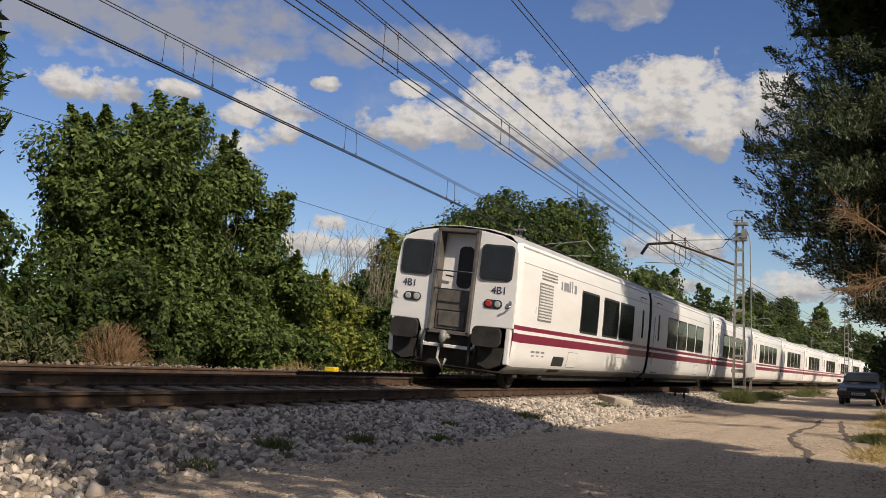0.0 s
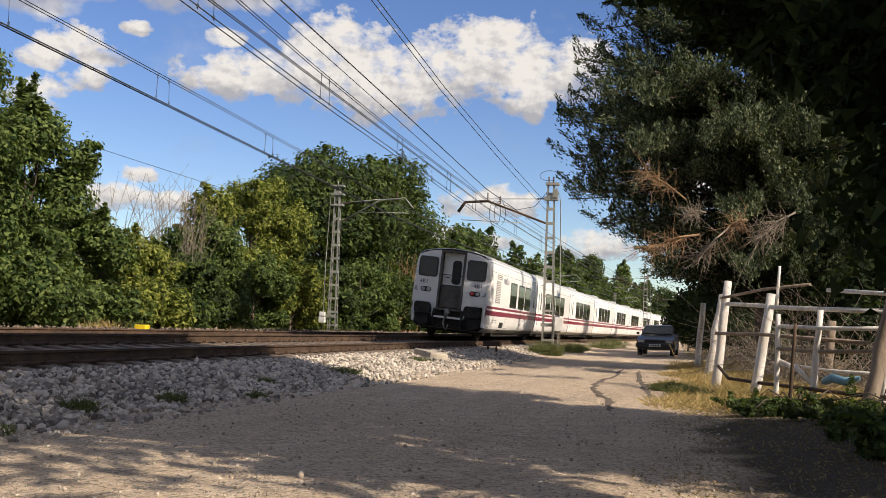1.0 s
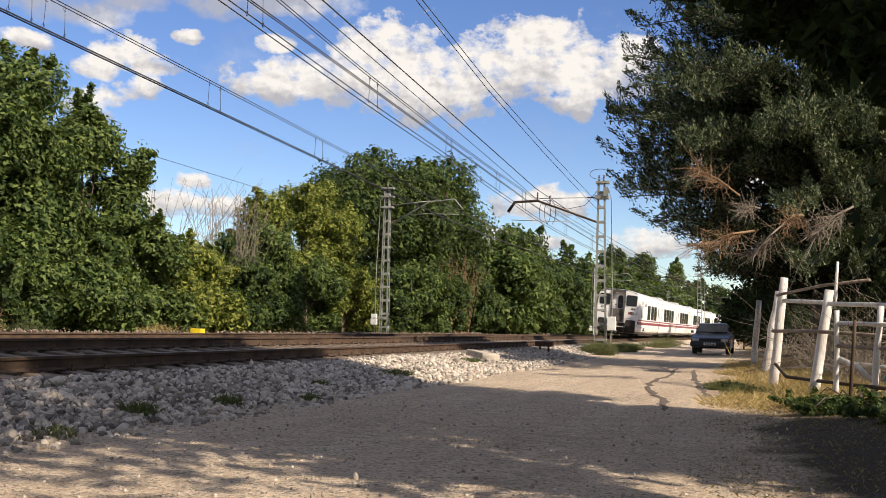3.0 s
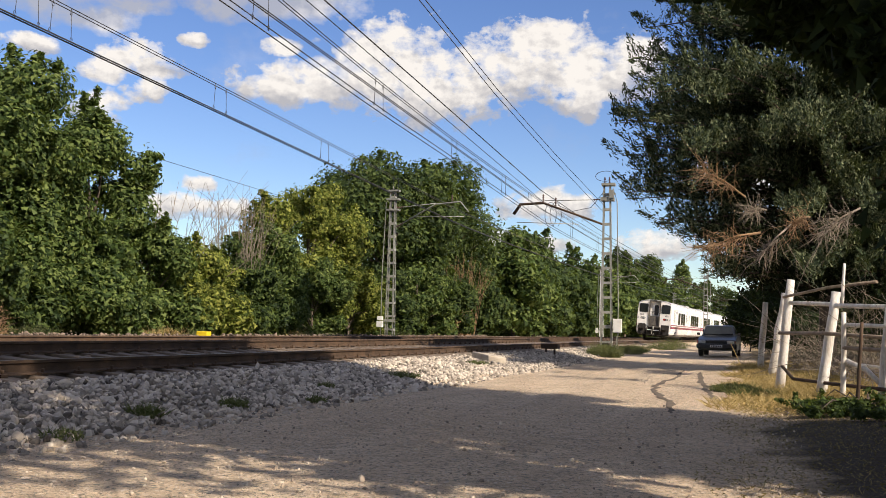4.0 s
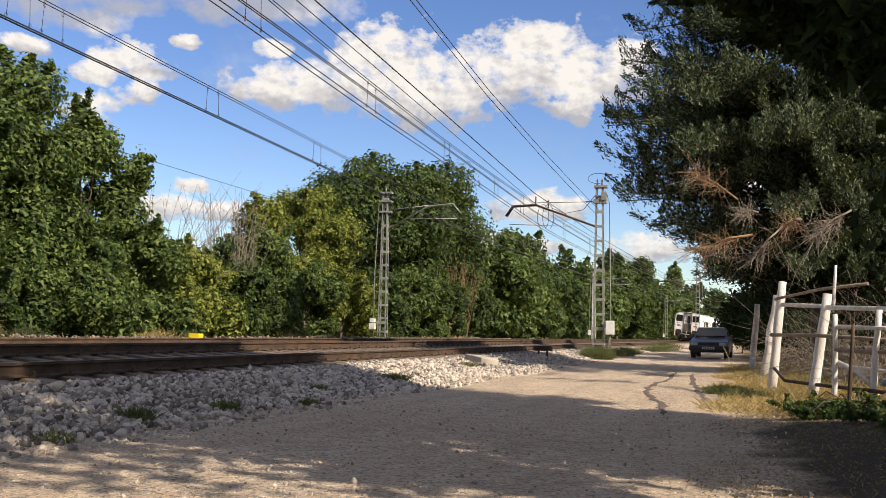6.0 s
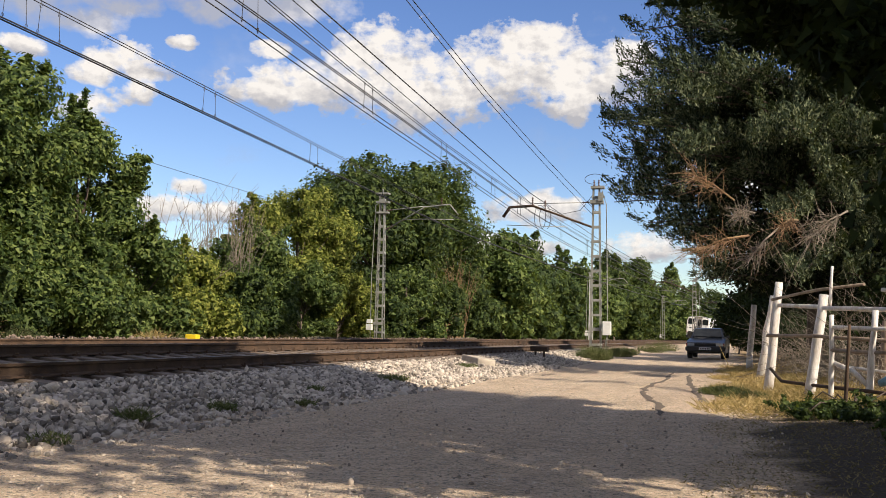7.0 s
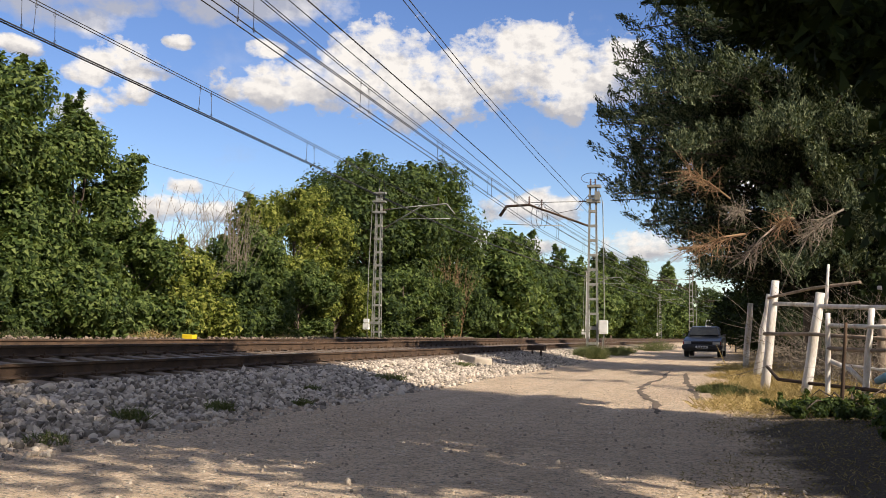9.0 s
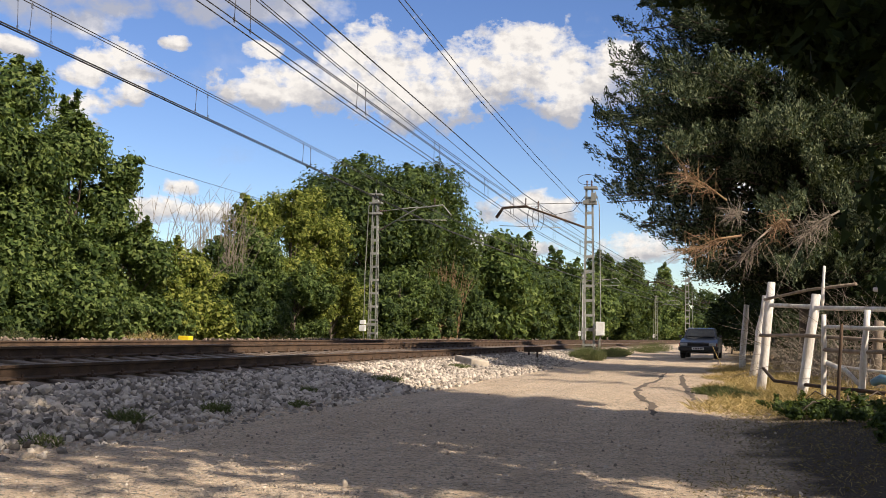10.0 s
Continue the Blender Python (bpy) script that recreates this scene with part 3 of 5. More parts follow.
def plain_car():
    car = thing("passenger_carriage", (0, 0, 0), "white low passenger carriage with maroon stripes and dark windows", "train carriage", "train carriages")
    part("body", shell(CAR_LEN), BODY_MATS, car)
    side_lines(car)
    windows(car, [(2.4 + 1.75 * i, 2.4 + 1.75 * i + 1.5) for i in range(4)])
    door(car, 0.55, 1.3)
    bm = bmesh.new()
    box(bm, -1.15, 1.15, CAR_LEN - 0.02, CAR_PITCH + 0.02, 0.7, 3.05, 0.05)
    part("gangway", bm, RUBBER, car, "black gangway bellows")
    bm = bmesh.new()
    box(bm, -0.8, 0.8, 3.0, 6.0, 3.22, 3.34, 0.03)
    part("roof_unit", bm, ROOF, car)
    for s in (-1, 1):
        part("handrail", box(bmesh.new(), min(s * 1.45, s * 1.475), max(s * 1.45, s * 1.475), 0.25, 0.29, 0.8, 2.3), CHROME, car)
    underframe(car, CAR_LEN)
    wheels(car, 0.35)
    return car


def rounded_plate(bm, x0, x1, z0, z1, y0, y1, r=0.08, index=0, n=5):
    """A rounded rectangle in the rear face's plane, from y0 (outer) to y1."""
    pts = []
    for cx, cz, a0 in ((x1 - r, z1 - r, 0), (x0 + r, z1 - r, 90), (x0 + r, z0 + r, 180), (x1 - r, z0 + r, 270)):
        for k in range(n):
            a = radians(a0 + 90 * k / (n - 1))
            pts.append((cx + r * math.cos(a), cz + r * math.sin(a)))
    fr = [bm.verts.new((x, y0, z)) for x, z in pts]
    bk = [bm.verts.new((x, y1, z)) for x, z in pts]
    m = len(pts)
    bm.faces.new(fr).material_index = index
    bm.faces.new(bk[::-1]).material_index = index
    for k in range(m):
        bm.faces.new((fr[k], fr[(k + 1) % m], bk[(k + 1) % m], bk[k])).material_index = index
    bmesh.ops.recalc_face_normals(bm, faces=bm.faces)
    return bm


def lettering(body, x, z, size, parent, mat, y=-0.075):
    cu = bpy.data.curves.new("lettering", "FONT")
    cu.body, cu.size, cu.align_x, cu.align_y, cu.extrude = body, size, "CENTER", "CENTER", 0.002
    me_ob = bpy.data.objects.new("lettering_source", cu)
    scene.collection.objects.link(me_ob)
    bpy.context.view_layer.update()
    me = bpy.data.meshes.new_from_object(me_ob.evaluated_get(bpy.context.evaluated_depsgraph_get()))
    bpy.data.objects.remove(me_ob)
    me.transform(pose(x, y, z, 90))
    me.materials.clear()
    me.materials.append(mat)
    ob = new("lettering", me)
    ob.parent = parent
    return ob


def end_car():
    car = thing("end_carriage", (0, 0, 0), "white end carriage with open gangway door, dark windows and maroon stripes", "train carriage", "train carriages")
    part("body", shell(CAR_LEN, 1), BODY_MATS, car)
    # rear face: two cheeks, a lintel and a sill round the gangway
    for s in (-1, 1):
        bm = bmesh.new()
        outer = [(half_width(z) * 0.955 if z > 0.7 else 1.33, 1.8 + (z - 1.8) * 0.98) for z in (1.24, 1.6, 1.9, 2.4, 2.78, 3.0)] + [(0.95, 3.12), (0.47, 3.2)]
        ring = [(s * x, z) for x, z in outer] + [(s * 0.47, 1.02), (s * 0.62, 1.02), (s * 0.72, 1.24)]
        fr = [bm.verts.new((x, -0.07 + 0.05 * max(0, z - 2.6), z)) for x, z in ring]
        bk = [bm.verts.new((x, 0.06, z)) for x, z in ring]
        bm.faces.new(fr), bm.faces.new(bk[::-1])
        for k in range(len(ring)):
            bm.faces.new((fr[k], fr[(k + 1) % len(ring)], bk[(k + 1) % len(ring)], bk[k]))
        bmesh.ops.recalc_face_normals(bm, faces=bm.faces)
        bmesh.ops.bevel(bm, geom=[e for e in bm.edges if e.calc_face_angle(0) > 0.6], offset=0.012, segments=2, affect="EDGES")
        cheek = part("end_panel", bm, PAINT, car)
        w = part("end_window", rounded_plate(bmesh.new(), min(s * 0.55, s * 1.27), max(s * 0.55, s * 1.27), 2.18, 2.92, -0.085, -0.03, 0.1), RUBBER, car)
        part("pane", rounded_plate(bmesh.new(), min(s * 0.59, s * 1.23), max(s * 0.59, s * 1.23), 2.22, 2.88, -0.09, -0.04, 0.08), GLASS, w)
        lamp = part("tail_lamp", rounded_plate(bmesh.new(), min(s * 0.72, s * 1.12), max(s * 0.72, s * 1.12), 1.62, 1.8, -0.084, -0.03, 0.089, n=7), RUBBER, car)
        bm = bmesh.new()
        tube(bm, [(s * 0.82, -0.06, 1.71), (s * 0.82, -0.095, 1.71), (s * 0.82, -0.1, 1.71)], [0.078, 0.075, 0.05], 16)
        part("red_lens", bm, RED_GLASS if s > 0 else CLEAR_LAMP, lamp)
        bm = bmesh.new()
        tube(bm, [(s * 1.02, -0.06, 1.71), (s * 1.02, -0.095, 1.71), (s * 1.02, -0.1, 1.71)], [0.07, 0.068, 0.045], 16)
        part("clear_lens", bm, CLEAR_LAMP, lamp)
        bm = bmesh.new()
        tube(bm, [(s * 1.3, -0.07, 1.72), (s * 1.32, -0.14, 1.68), (s * 1.22, -0.16, 1.64)], 0.022)
        tube(bm, [(s * 1.3, -0.07, 1.76), (s * 1.3, -0.12, 1.78)], 0.03)
        part("lamp_bracket", bm, CHROME, car)
        lettering("4B1", s * 1.02, 1.99, 0.215, car, BLUE_INK)
        # buffer and foot gear
        bm = bmesh.new()
        rounded_plate(bm, min(s * 0.62, s * 1.24), max(s * 0.62, s * 1.24), 0.84, 1.24, -0.3, -0.22, 0.12)
        box(bm, min(s * 0.7, s * 1.16), max(s * 0.7, s * 1.16), -0.22, -0.06, 0.9, 1.2, 0.03)
        tube(bm, [(s * 0.95, -0.22, 1.04), (s * 0.95, 0.05, 1.04)], 0.13, 12)
        part("buffer", bm, UNDER, car, "dark rectangular buffer")
        bm = bmesh.new()
        tube(bm, [(s * 0.52, -0.06, 1.05), (s * 0.54, -0.16, 0.8), (s * 0.52, -0.14, 0.42)], 0.035)
        tube(bm, [(s * 0.66, -0.04, 1.0), (s * 0.62, -0.12, 0.55)], 0.025)
        part("brake_hose", bm, RUBBER, car)
        bm = bmesh.new()
        pts = [(s * 0.7, 0.84), (s * 1.26, 0.84), (s * 1.2, 0.5), (s * 0.98, 0.4), (s * 0.74, 0.46)]
        fr, bk = [bm.verts.new((x, -0.1, z)) for x, z in pts], [bm.verts.new((x, 0.12, z)) for x, z in pts]
        bm.faces.new(fr), bm.faces.new(bk[::-1])
        for k in range(5):
            bm.faces.new((fr[k], fr[(k + 1) % 5], bk[(k + 1) % 5], bk[k]))
        bmesh.ops.recalc_face_normals(bm, faces=bm.faces)
        part("footplate", bm, UNDER, car)
        bm = bmesh.new()
        box(bm, min(s * 1.25, s * 1.365), max(s * 1.25, s * 1.365), -0.065, 0.08, 0.52, 1.26, 0.025)
        part("corner_post", bm, PAINT, car)
    # gangway recess
    bm = bmesh.new()
    for s in (-1, 1):
        box(bm, min(s * 0.40, s * 0.47), max(s * 0.40, s * 0.47), -0.13, 0.26, 1.02, 3.17, 0.01)
    box(bm, -0.47, 0.47, -0.13, 0.26, 3.12, 3.2, 0.01)
    box(bm, -0.47, 0.47, -0.13, 0.26, 1.0, 1.08, 0.01)
    part("gangway_frame", bm, RECESS, car, "dirty grey gangway frame")
    bm = bmesh.new()
    box(bm, -0.4, 0.4, 0.18, 0.24, 1.9, 3.12)
    d = part("gangway_door", bm, PAINT, car)
    part("pane", rounded_plate(bmesh.new(), -0.06, 0.28, 1.98, 2.86, 0.165, 0.2, 0.12), RUBBER, d)
    bm = bmesh.new()
    box(bm, -0.38, 0.38, 0.02, 0.07, 1.1, 1.92, 0.01), box(bm, -0.34, 0.34, 0.0, 0.03, 1.5, 1.53), box(bm, -0.3, 0.3, -0.005, 0.03, 1.16, 1.47, 0.01)
    part("fall_plate", bm, RECESS, car, "raised grimy fall plate")
    bm = bmesh.new()
    for z in (2.3, 1.92):
        tube(bm, [(-0.42, -0.1, z), (-0.4, -0.14, z), (0.4, -0.14, z), (0.42, -0.1, z)], 0.016)
    tube(bm, [(-0.28, 0.1, 2.22), (-0.1, 0.1, 2.2)], 0.018)
    part("grab_bar", bm, RUBBER, car)
    bm = bmesh.new()
    box(bm, -0.62, 0.62, -0.06, 0.1, 0.72, 0.79, 0.01)
    for s in (-1, 1):
        box(bm, min(s * 0.56, s * 0.64), max(s * 0.56, s * 0.64), -0.06, 0.08, 0.72, 1.06, 0.01)
    part("step_frame", bm, PAINT, car)
    bm = bmesh.new()
    box(bm, -0.5, 0.5, 0.0, 0.3, 0.75, 1.05), box(bm, -0.9, 0.9, 0.1, 0.5, 0.3, 0.75, 0.03)
    part("headstock", bm, UNDER, car)
    bm = bmesh.new()
    tube(bm, [(0, 0.1, 0.95), (0, -0.3, 0.95)], 0.06, 10)
    tube(bm, [(0, -0.3, 1.05), (0.02, -0.36, 0.9), (0, -0.3, 0.72)], [0.07, 0.085, 0.05], 8)
    tube(bm, [(-0.06, -0.28, 0.8), (-0.08, -0.3, 0.5), (0.05, -0.3, 0.3), (0.1, -0.26, 0.5)], 0.03, 8)
    part("coupling", bm, STEEL, car, "greasy screw coupling")
    # side fittings
    side_lines(car)
    windows(car, [(4.3, 5.75), (6.3, 7.75), (8.0, 9.5)])
    door(car, 10.3, 11.05)
    for s in (-1, 1):
        g = part("louvre", side_panel(bmesh.new(), s, 1.15, 2.05, 1.5, 2.32, 0.008, 0.03, 0.02), SKIRT, car)
        for i in range(12):
            part("slat", side_panel(bmesh.new(), s, 1.19, 2.01, 1.54 + i * 0.064, 1.575 + i * 0.064, 0.02, 0.03, 0.005), WHITE_BOX, g)
        for i in range(3):
            part("vent", side_panel(bmesh.new(), s, 1.25, 2.3, 2.4 + i * 0.07, 2.43 + i * 0.07, 0.01, 0.02, 0.005), SKIRT, car)
        bm = bmesh.new()
        for i, (w, h) in enumerate(((0.09, 0.2), (0.16, 0.2), (0.16, 0.2), (0.1, 0.26), (0.06, 0.28), (0.16, 0.2))):
            side_panel(bm, s, 2.6 + i * 0.2, 2.6 + i * 0.2 + w, 2.28, 2.28 + h, 0.008, 0.012, 0.02)
        part("emblem_bars", bm, GREY_INK, car)
        part("panel_joint", side_panel(bmesh.new(), s, 1.0, 1.02, 0.5, 2.95, 0.004, 0.02, 0.005), SKIRT, car)
        bm = bmesh.new()
        for i in range(3):
            side_panel(bm, s, 1.0 + i * 0.32, 1.22 + i * 0.32, 0.82, 0.86, 0.006, 0.012, 0.005), side_panel(bm, s, 1.05 + i * 0.32, 1.2 + i * 0.32, 0.74, 0.77, 0.006, 0.012, 0.005)
        part("notice_bars", bm, GREY_INK, car)
        part("wheel_cutout", side_panel(bmesh.new(), s, 2.5, 3.3, 0.42, 0.78, 0.008, 0.03, 0.05), UNDER, car)
    bm = bmesh.new()
    box(bm, -1.15, 1.15, CAR_LEN - 0.02, CAR_PITCH + 0.02, 0.7, 3.05, 0.05)
    part("gangway", bm, RUBBER, car, "black gangway bellows")
    underframe(car, CAR_LEN, 0.6)
    wheels(car, 1.2)
    return car


CARS = [end_car(), plain_car()]
for i in range(8):
    CARS.append(copy_thing(CARS[1], Matrix.Identity(4)))


def on_track(y):
    """The pose of a carriage whose rear end is at y."""
    h = math.degrees(math.atan2(bend(y + CAR_LEN) - bend(y), CAR_LEN))
    return pose(N1 - GAUGE / 2 + bend(y), y, (Z_LOW + Z_HIGH) / 2, 0, CANT, -h)


SPEED, START = 15.8, 17.95


def motions():
    for i, car in enumerate(CARS):
        walk(car, [(t, on_track(START + SPEED * t + i * CAR_PITCH)) for t in np.arange(0, 10.01, 0.5)])

# ------------------------------------------------------------------ sky with clouds
CLOUDS = [(-27.2, 14.0, 3.4, 1.2), (-24.0, 14.5, 4.4, 1.5), (-20.8, 15.4, 4.1, 2.7), (-18.3, 13.8, 3.9, 2.1), (-14.3, 15.1, 3.7, 2.1), (-11.7, 16.6, 3.4, 1.9), (-8.7, 15.1, 3.8, 2.1),
          (-9.2, 13.8, 1.6, 1.5), (-5.9, 15.9, 2.2, 1.7), (-27.6, 16.4, 1.2, 0.55), (-32.8, 16.4, 0.9, 0.45), (-37.4, 14.2, 1.6, 0.8), (-35.6, 15.0, 2.3, 1.1), (-35.3, 13.3, 1.3, 0.7),
          (-37.8, 11.9, 1.5, 1.2), (-41.2, 15.2, 1.4, 0.5), (-32.0, 8.2, 1.2, 0.6), (-33.5, 6.8, 2.0, 0.9), (-30.5, 6.8, 2.2, 0.7), (-11.1, 7.4, 2.6, 1.1), (-4.9, 5.1, 2.2, 1.0),
          (-46.6, 14.7, 3.1, 1.0), (-41.8, 15.3, 1.4, 0.5), (-16, 5.2, 6, 0.8), (3, 9, 5, 2), (14, 15, 6, 3)]
VEILS = [(-38.8, 17.0, 2.4, 1.0), (-35.9, 18.2, 1.9, 0.8), (-31.2, 18.5, 2.2, 1.2), (-26.8, 19.0, 4.0, 1.2), (-48.9, 18.1, 3.8, 1.8), (-44.9, 18.4, 4.2, 2.4), (-41.5, 18.4, 4.4, 2.0),
         (-36.9, 19.8, 2.8, 1.4), (-14.3, 21.3, 2.6, 1.2)]  # thinner, softer drifts


def cloud_backdrop():
    """A far sheet of sky with drifts of cumulus; clear where there is no cloud."""
    R = 3200.0
    az, el = np.arange(-180, 181, 3.0), np.arange(-1, 87, 3.0)
    vs = [(R * math.sin(radians(a)) * math.cos(radians(e)), R * math.cos(radians(a)) * math.cos(radians(e)), R * math.sin(radians(e))) for e in el for a in az]
    n = len(az)
    fs = [(j * n + i, j * n + i + 1, (j + 1) * n + i + 1, (j + 1) * n + i) for j in range(len(el) - 1) for i in range(n - 1)
          if not (88 < az[i] < 130 and 16 < el[j] < 52)]  # open where the sun stands
    m = bpy.data.materials.new("cumulus_sky")
    m.use_nodes = True
    tr = m.node_tree
    tr.nodes.remove(tr.nodes["Principled BSDF"])
    uv = tr.nodes.new("ShaderNodeUVMap")
    sp = tr.nodes.new("ShaderNodeSeparateXYZ")
    tr.links.new(uv.outputs[0], sp.inputs[0])
    u, v = sp.outputs[0], sp.outputs[1]

    def bank(lift, table=CLOUDS):
        out = None
        for a, e, rx, ry in table:
            du = math_of(tr, "MULTIPLY", math_of(tr, "SUBTRACT", u, a), 1 / (rx * 1.25))
            dv = math_of(tr, "MULTIPLY", math_of(tr, "SUBTRACT", v, e + lift * ry), 1 / (ry * 1.3))
            dv = math_of(tr, "MAXIMUM", dv, math_of(tr, "MULTIPLY", dv, -1.35))  # flatter below
            f = math_of(tr, "SUBTRACT", 1.0, math_of(tr, "ADD", math_of(tr, "MULTIPLY", du, du), math_of(tr, "MULTIPLY", dv, dv)))
            out = f if out is None else math_of(tr, "MAXIMUM", out, f)
        return out

    def puffs(scale, detail, dx=0.0, dy=0.0):
        mp = tr.nodes.new("ShaderNodeMapping")
        mp.inputs["Scale"].default_value, mp.inputs["Location"].default_value = (1, 1.35, 1), (dx, dy, 0)
        nz = tr.nodes.new("ShaderNodeTexNoise")
        nz.inputs["Scale"].default_value, nz.inputs["Detail"].default_value, nz.inputs["Roughness"].default_value = scale, detail, 0.58
        tr.links.new(uv.outputs[0], mp.inputs[0]), tr.links.new(mp.outputs[0], nz.inputs[0])
        return nz.outputs["Fac"]
    field = math_of(tr, "ADD", bank(0), math_of(tr, "MULTIPLY", math_of(tr, "SUBTRACT", puffs(0.6, 10), 0.555), 3.4))
    veil = math_of(tr, "ADD", bank(0, VEILS), math_of(tr, "MULTIPLY", math_of(tr, "SUBTRACT", puffs(0.45, 8, 5), 0.52), 3.2))
    wisps = math_of(tr, "MULTIPLY", math_of(tr, "SUBTRACT", puffs(0.16, 7, 3), 0.57), 2.0, True)
    cover = ramp_of(tr, math_of(tr, "MULTIPLY", field, 1.0), [(0.0, (0, 0, 0)), (0.25, (0.55, 0.55, 0.55)), (0.62, (0.98, 0.98, 0.98))])
    cover = math_of(tr, "MAXIMUM", cover, ramp_of(tr, veil, [(0.0, (0, 0, 0)), (0.9, (0.78, 0.78, 0.78))]))
    cover = math_of(tr, "MAXIMUM", cover, math_of(tr, "MULTIPLY", wisps, 0.5))
    # added unseen cumulus overhead and behind, glowing to brighten and neutralise the shade
    aside = math_of(tr, "MAXIMUM", math_of(tr, "MULTIPLY", math_of(tr, "SUBTRACT", v, 24), 0.2, True),
                    math_of(tr, "MAXIMUM", math_of(tr, "MULTIPLY", math_of(tr, "SUBTRACT", -56, u), 0.1, True), math_of(tr, "MULTIPLY", math_of(tr, "SUBTRACT", u, 22), 0.1, True)))
    fill_banks = math_of(tr, "MULTIPLY", math_of(tr, "SUBTRACT", puffs(0.05, 8, 9), 0.42), 7.0, True)
    cover = math_of(tr, "MAXIMUM", cover, math_of(tr, "MULTIPLY", fill_banks, aside))
    relief = math_of(tr, "SUBTRACT", puffs(0.5, 7, -0.25, -0.3), puffs(0.5, 7))
    lit = math_of(tr, "ADD", math_of(tr, "MULTIPLY", bank(0.75), 0.42), math_of(tr, "MULTIPLY", relief, 2.2))
    colour = ramp_of(tr, math_of(tr, "ADD", lit, 0.42, True), [(0.1, (0.47, 0.48, 0.53)), (0.45, (0.68, 0.67, 0.68)), (0.8, (0.92, 0.9, 0.88))])
    em, cl, mx = tr.nodes.new("ShaderNodeEmission"), tr.nodes.new("ShaderNodeBsdfTransparent"), tr.nodes.new("ShaderNodeMixShader")
    tr.links.new(colour, em.inputs[0])
    em.inputs[1].default_value = 0.78
    tr.links.new(cover, mx.inputs[0]), tr.links.new(cl.outputs[0], mx.inputs[1]), tr.links.new(em.outputs[0], mx.inputs[2])
    tr.links.new(mx.outputs[0], tr.nodes["Material Output"].inputs["Surface"])
    ob = part("sky_backdrop", (vs, [], fs), m)
    lay = ob.data.uv_layers.new(name="degrees")
    idx = np.empty(len(ob.data.loops), np.int32)
    ob.data.loops.foreach_get("vertex_index", idx)
    grid = np.array([(a, e) for e in el for a in az], np.float32)
    lay.data.foreach_set("uv", grid[idx].ravel())
    return tagged(ob, "blue sky with drifts of white cumulus cloud", "sky", kind="structure")


cloud_backdrop()

# ------------------------------------------------------------------ plants


def unit(n, rng):
    v = rng.normal(size=(n, 3))
    return v / np.linalg.norm(v, axis=1)[:, None]


def leaf_polys(pos, normal, size, rng, long=1.7):
    """Pointed, slightly folded leaves at the places given."""
    n = len(pos)
    t = np.cross(normal, unit(n, rng))
    t /= np.linalg.norm(t, axis=1)[:, None] + 1e-9
    b = np.cross(normal, t)
    s = size * rng.uniform(0.6, 1.3, n)
    L, W = (t * (s * long / 2)[:, None]), (b * (s / 2)[:, None])
    up = normal * (s * 0.18)[:, None]
    return np.stack([pos - L * 0.8 + W + up, pos + L * 1.1, pos - L * 0.8 - W + up], axis=1)


def crown(clumps, count, size, rng, shell_=0.5, long=1.7, shoots=0, reach=0.7):
    """Leaves on and in a cloud of clumps, each (x, y, z, r), with leafy shoots that break the outline."""
    c = np.asarray(clumps, float)
    w = c[:, 3] ** 2
    n1 = int(count * (0.8 if shoots else 1.0))
    pick = rng.choice(len(c), n1, p=w / w.sum())
    d = unit(n1, rng)
    r = shell_ + (1 - shell_) * rng.random(n1) ** 0.6
    r *= 1 + 0.25 * np.sin(d[:, 0] * 5 + pick) * np.sin(d[:, 1] * 6 + pick * 2) + rng.normal(0, 0.1, n1)
    pos = c[pick, :3] + d * (c[pick, 3] * r)[:, None] * np.array([1, 1, 0.85])
    out, faces = [pos], [d]
    if shoots:
        k = max(8, (count - n1) // shoots)
        mid = np.average(c[:, :3], axis=0)
        for i in range(shoots):
            q = c[rng.integers(len(c))]
            o = (q[:3] - mid) / (np.linalg.norm(q[:3] - mid) + 1e-6) + rng.normal(0, 0.5, 3) + np.array([0, 0, 0.55])
            o /= np.linalg.norm(o)
            f = rng.random(k)
            line = q[:3] + o * (q[3] * 0.7 + f[:, None] * reach * rng.uniform(0.5, 1.3)) - np.array([0, 0, 1]) * (0.25 * reach * f ** 2)[:, None]
            out.append(line + rng.normal(0, 1, (k, 3)) * (0.16 * (1.1 - f))[:, None] * reach)
            faces.append(np.repeat(o[None] * 0.5, k, axis=0))
    pos = np.concatenate(out)
    normal = unit(len(pos), rng) * 0.6 + np.concatenate(faces) * 0.75 + np.array([0.1, -0.05, 0.3])
    normal /= np.linalg.norm(normal, axis=1)[:, None]
    return leaf_polys(pos, normal, size, rng, long)


def cloud_round(w, d, h0, h1, n, rng, size):
    out = []
    for i in range(n):
        v = unit(1, rng)[0] * (0.3 + 0.62 * rng.random() ** 0.5)
        r = size * (0.55 + 0.75 * rng.random())
        out.append((v[0] * w, v[1] * d, (h0 + h1) / 2 + v[2] * (h1 - h0) / 2, r))
    return out


def cloud_hedge(w, d, h0, h1, n, rng, size):
    """Clumps from the ground up, domed at the top."""
    out = []
    for i in range(n):
        a, q = rng.random() * 6.283, rng.random() ** 0.5
        top = h0 + (h1 - h0) * (1 - 0.55 * q * q) * (0.8 + 0.2 * rng.random())
        r = size * (0.55 + 0.75 * rng.random())
        z = h0 + r * 0.6 + (top - h0 - r) * rng.random() ** 0.7
        out.append((math.cos(a) * q * w, math.sin(a) * q * d, z, r))
    return out


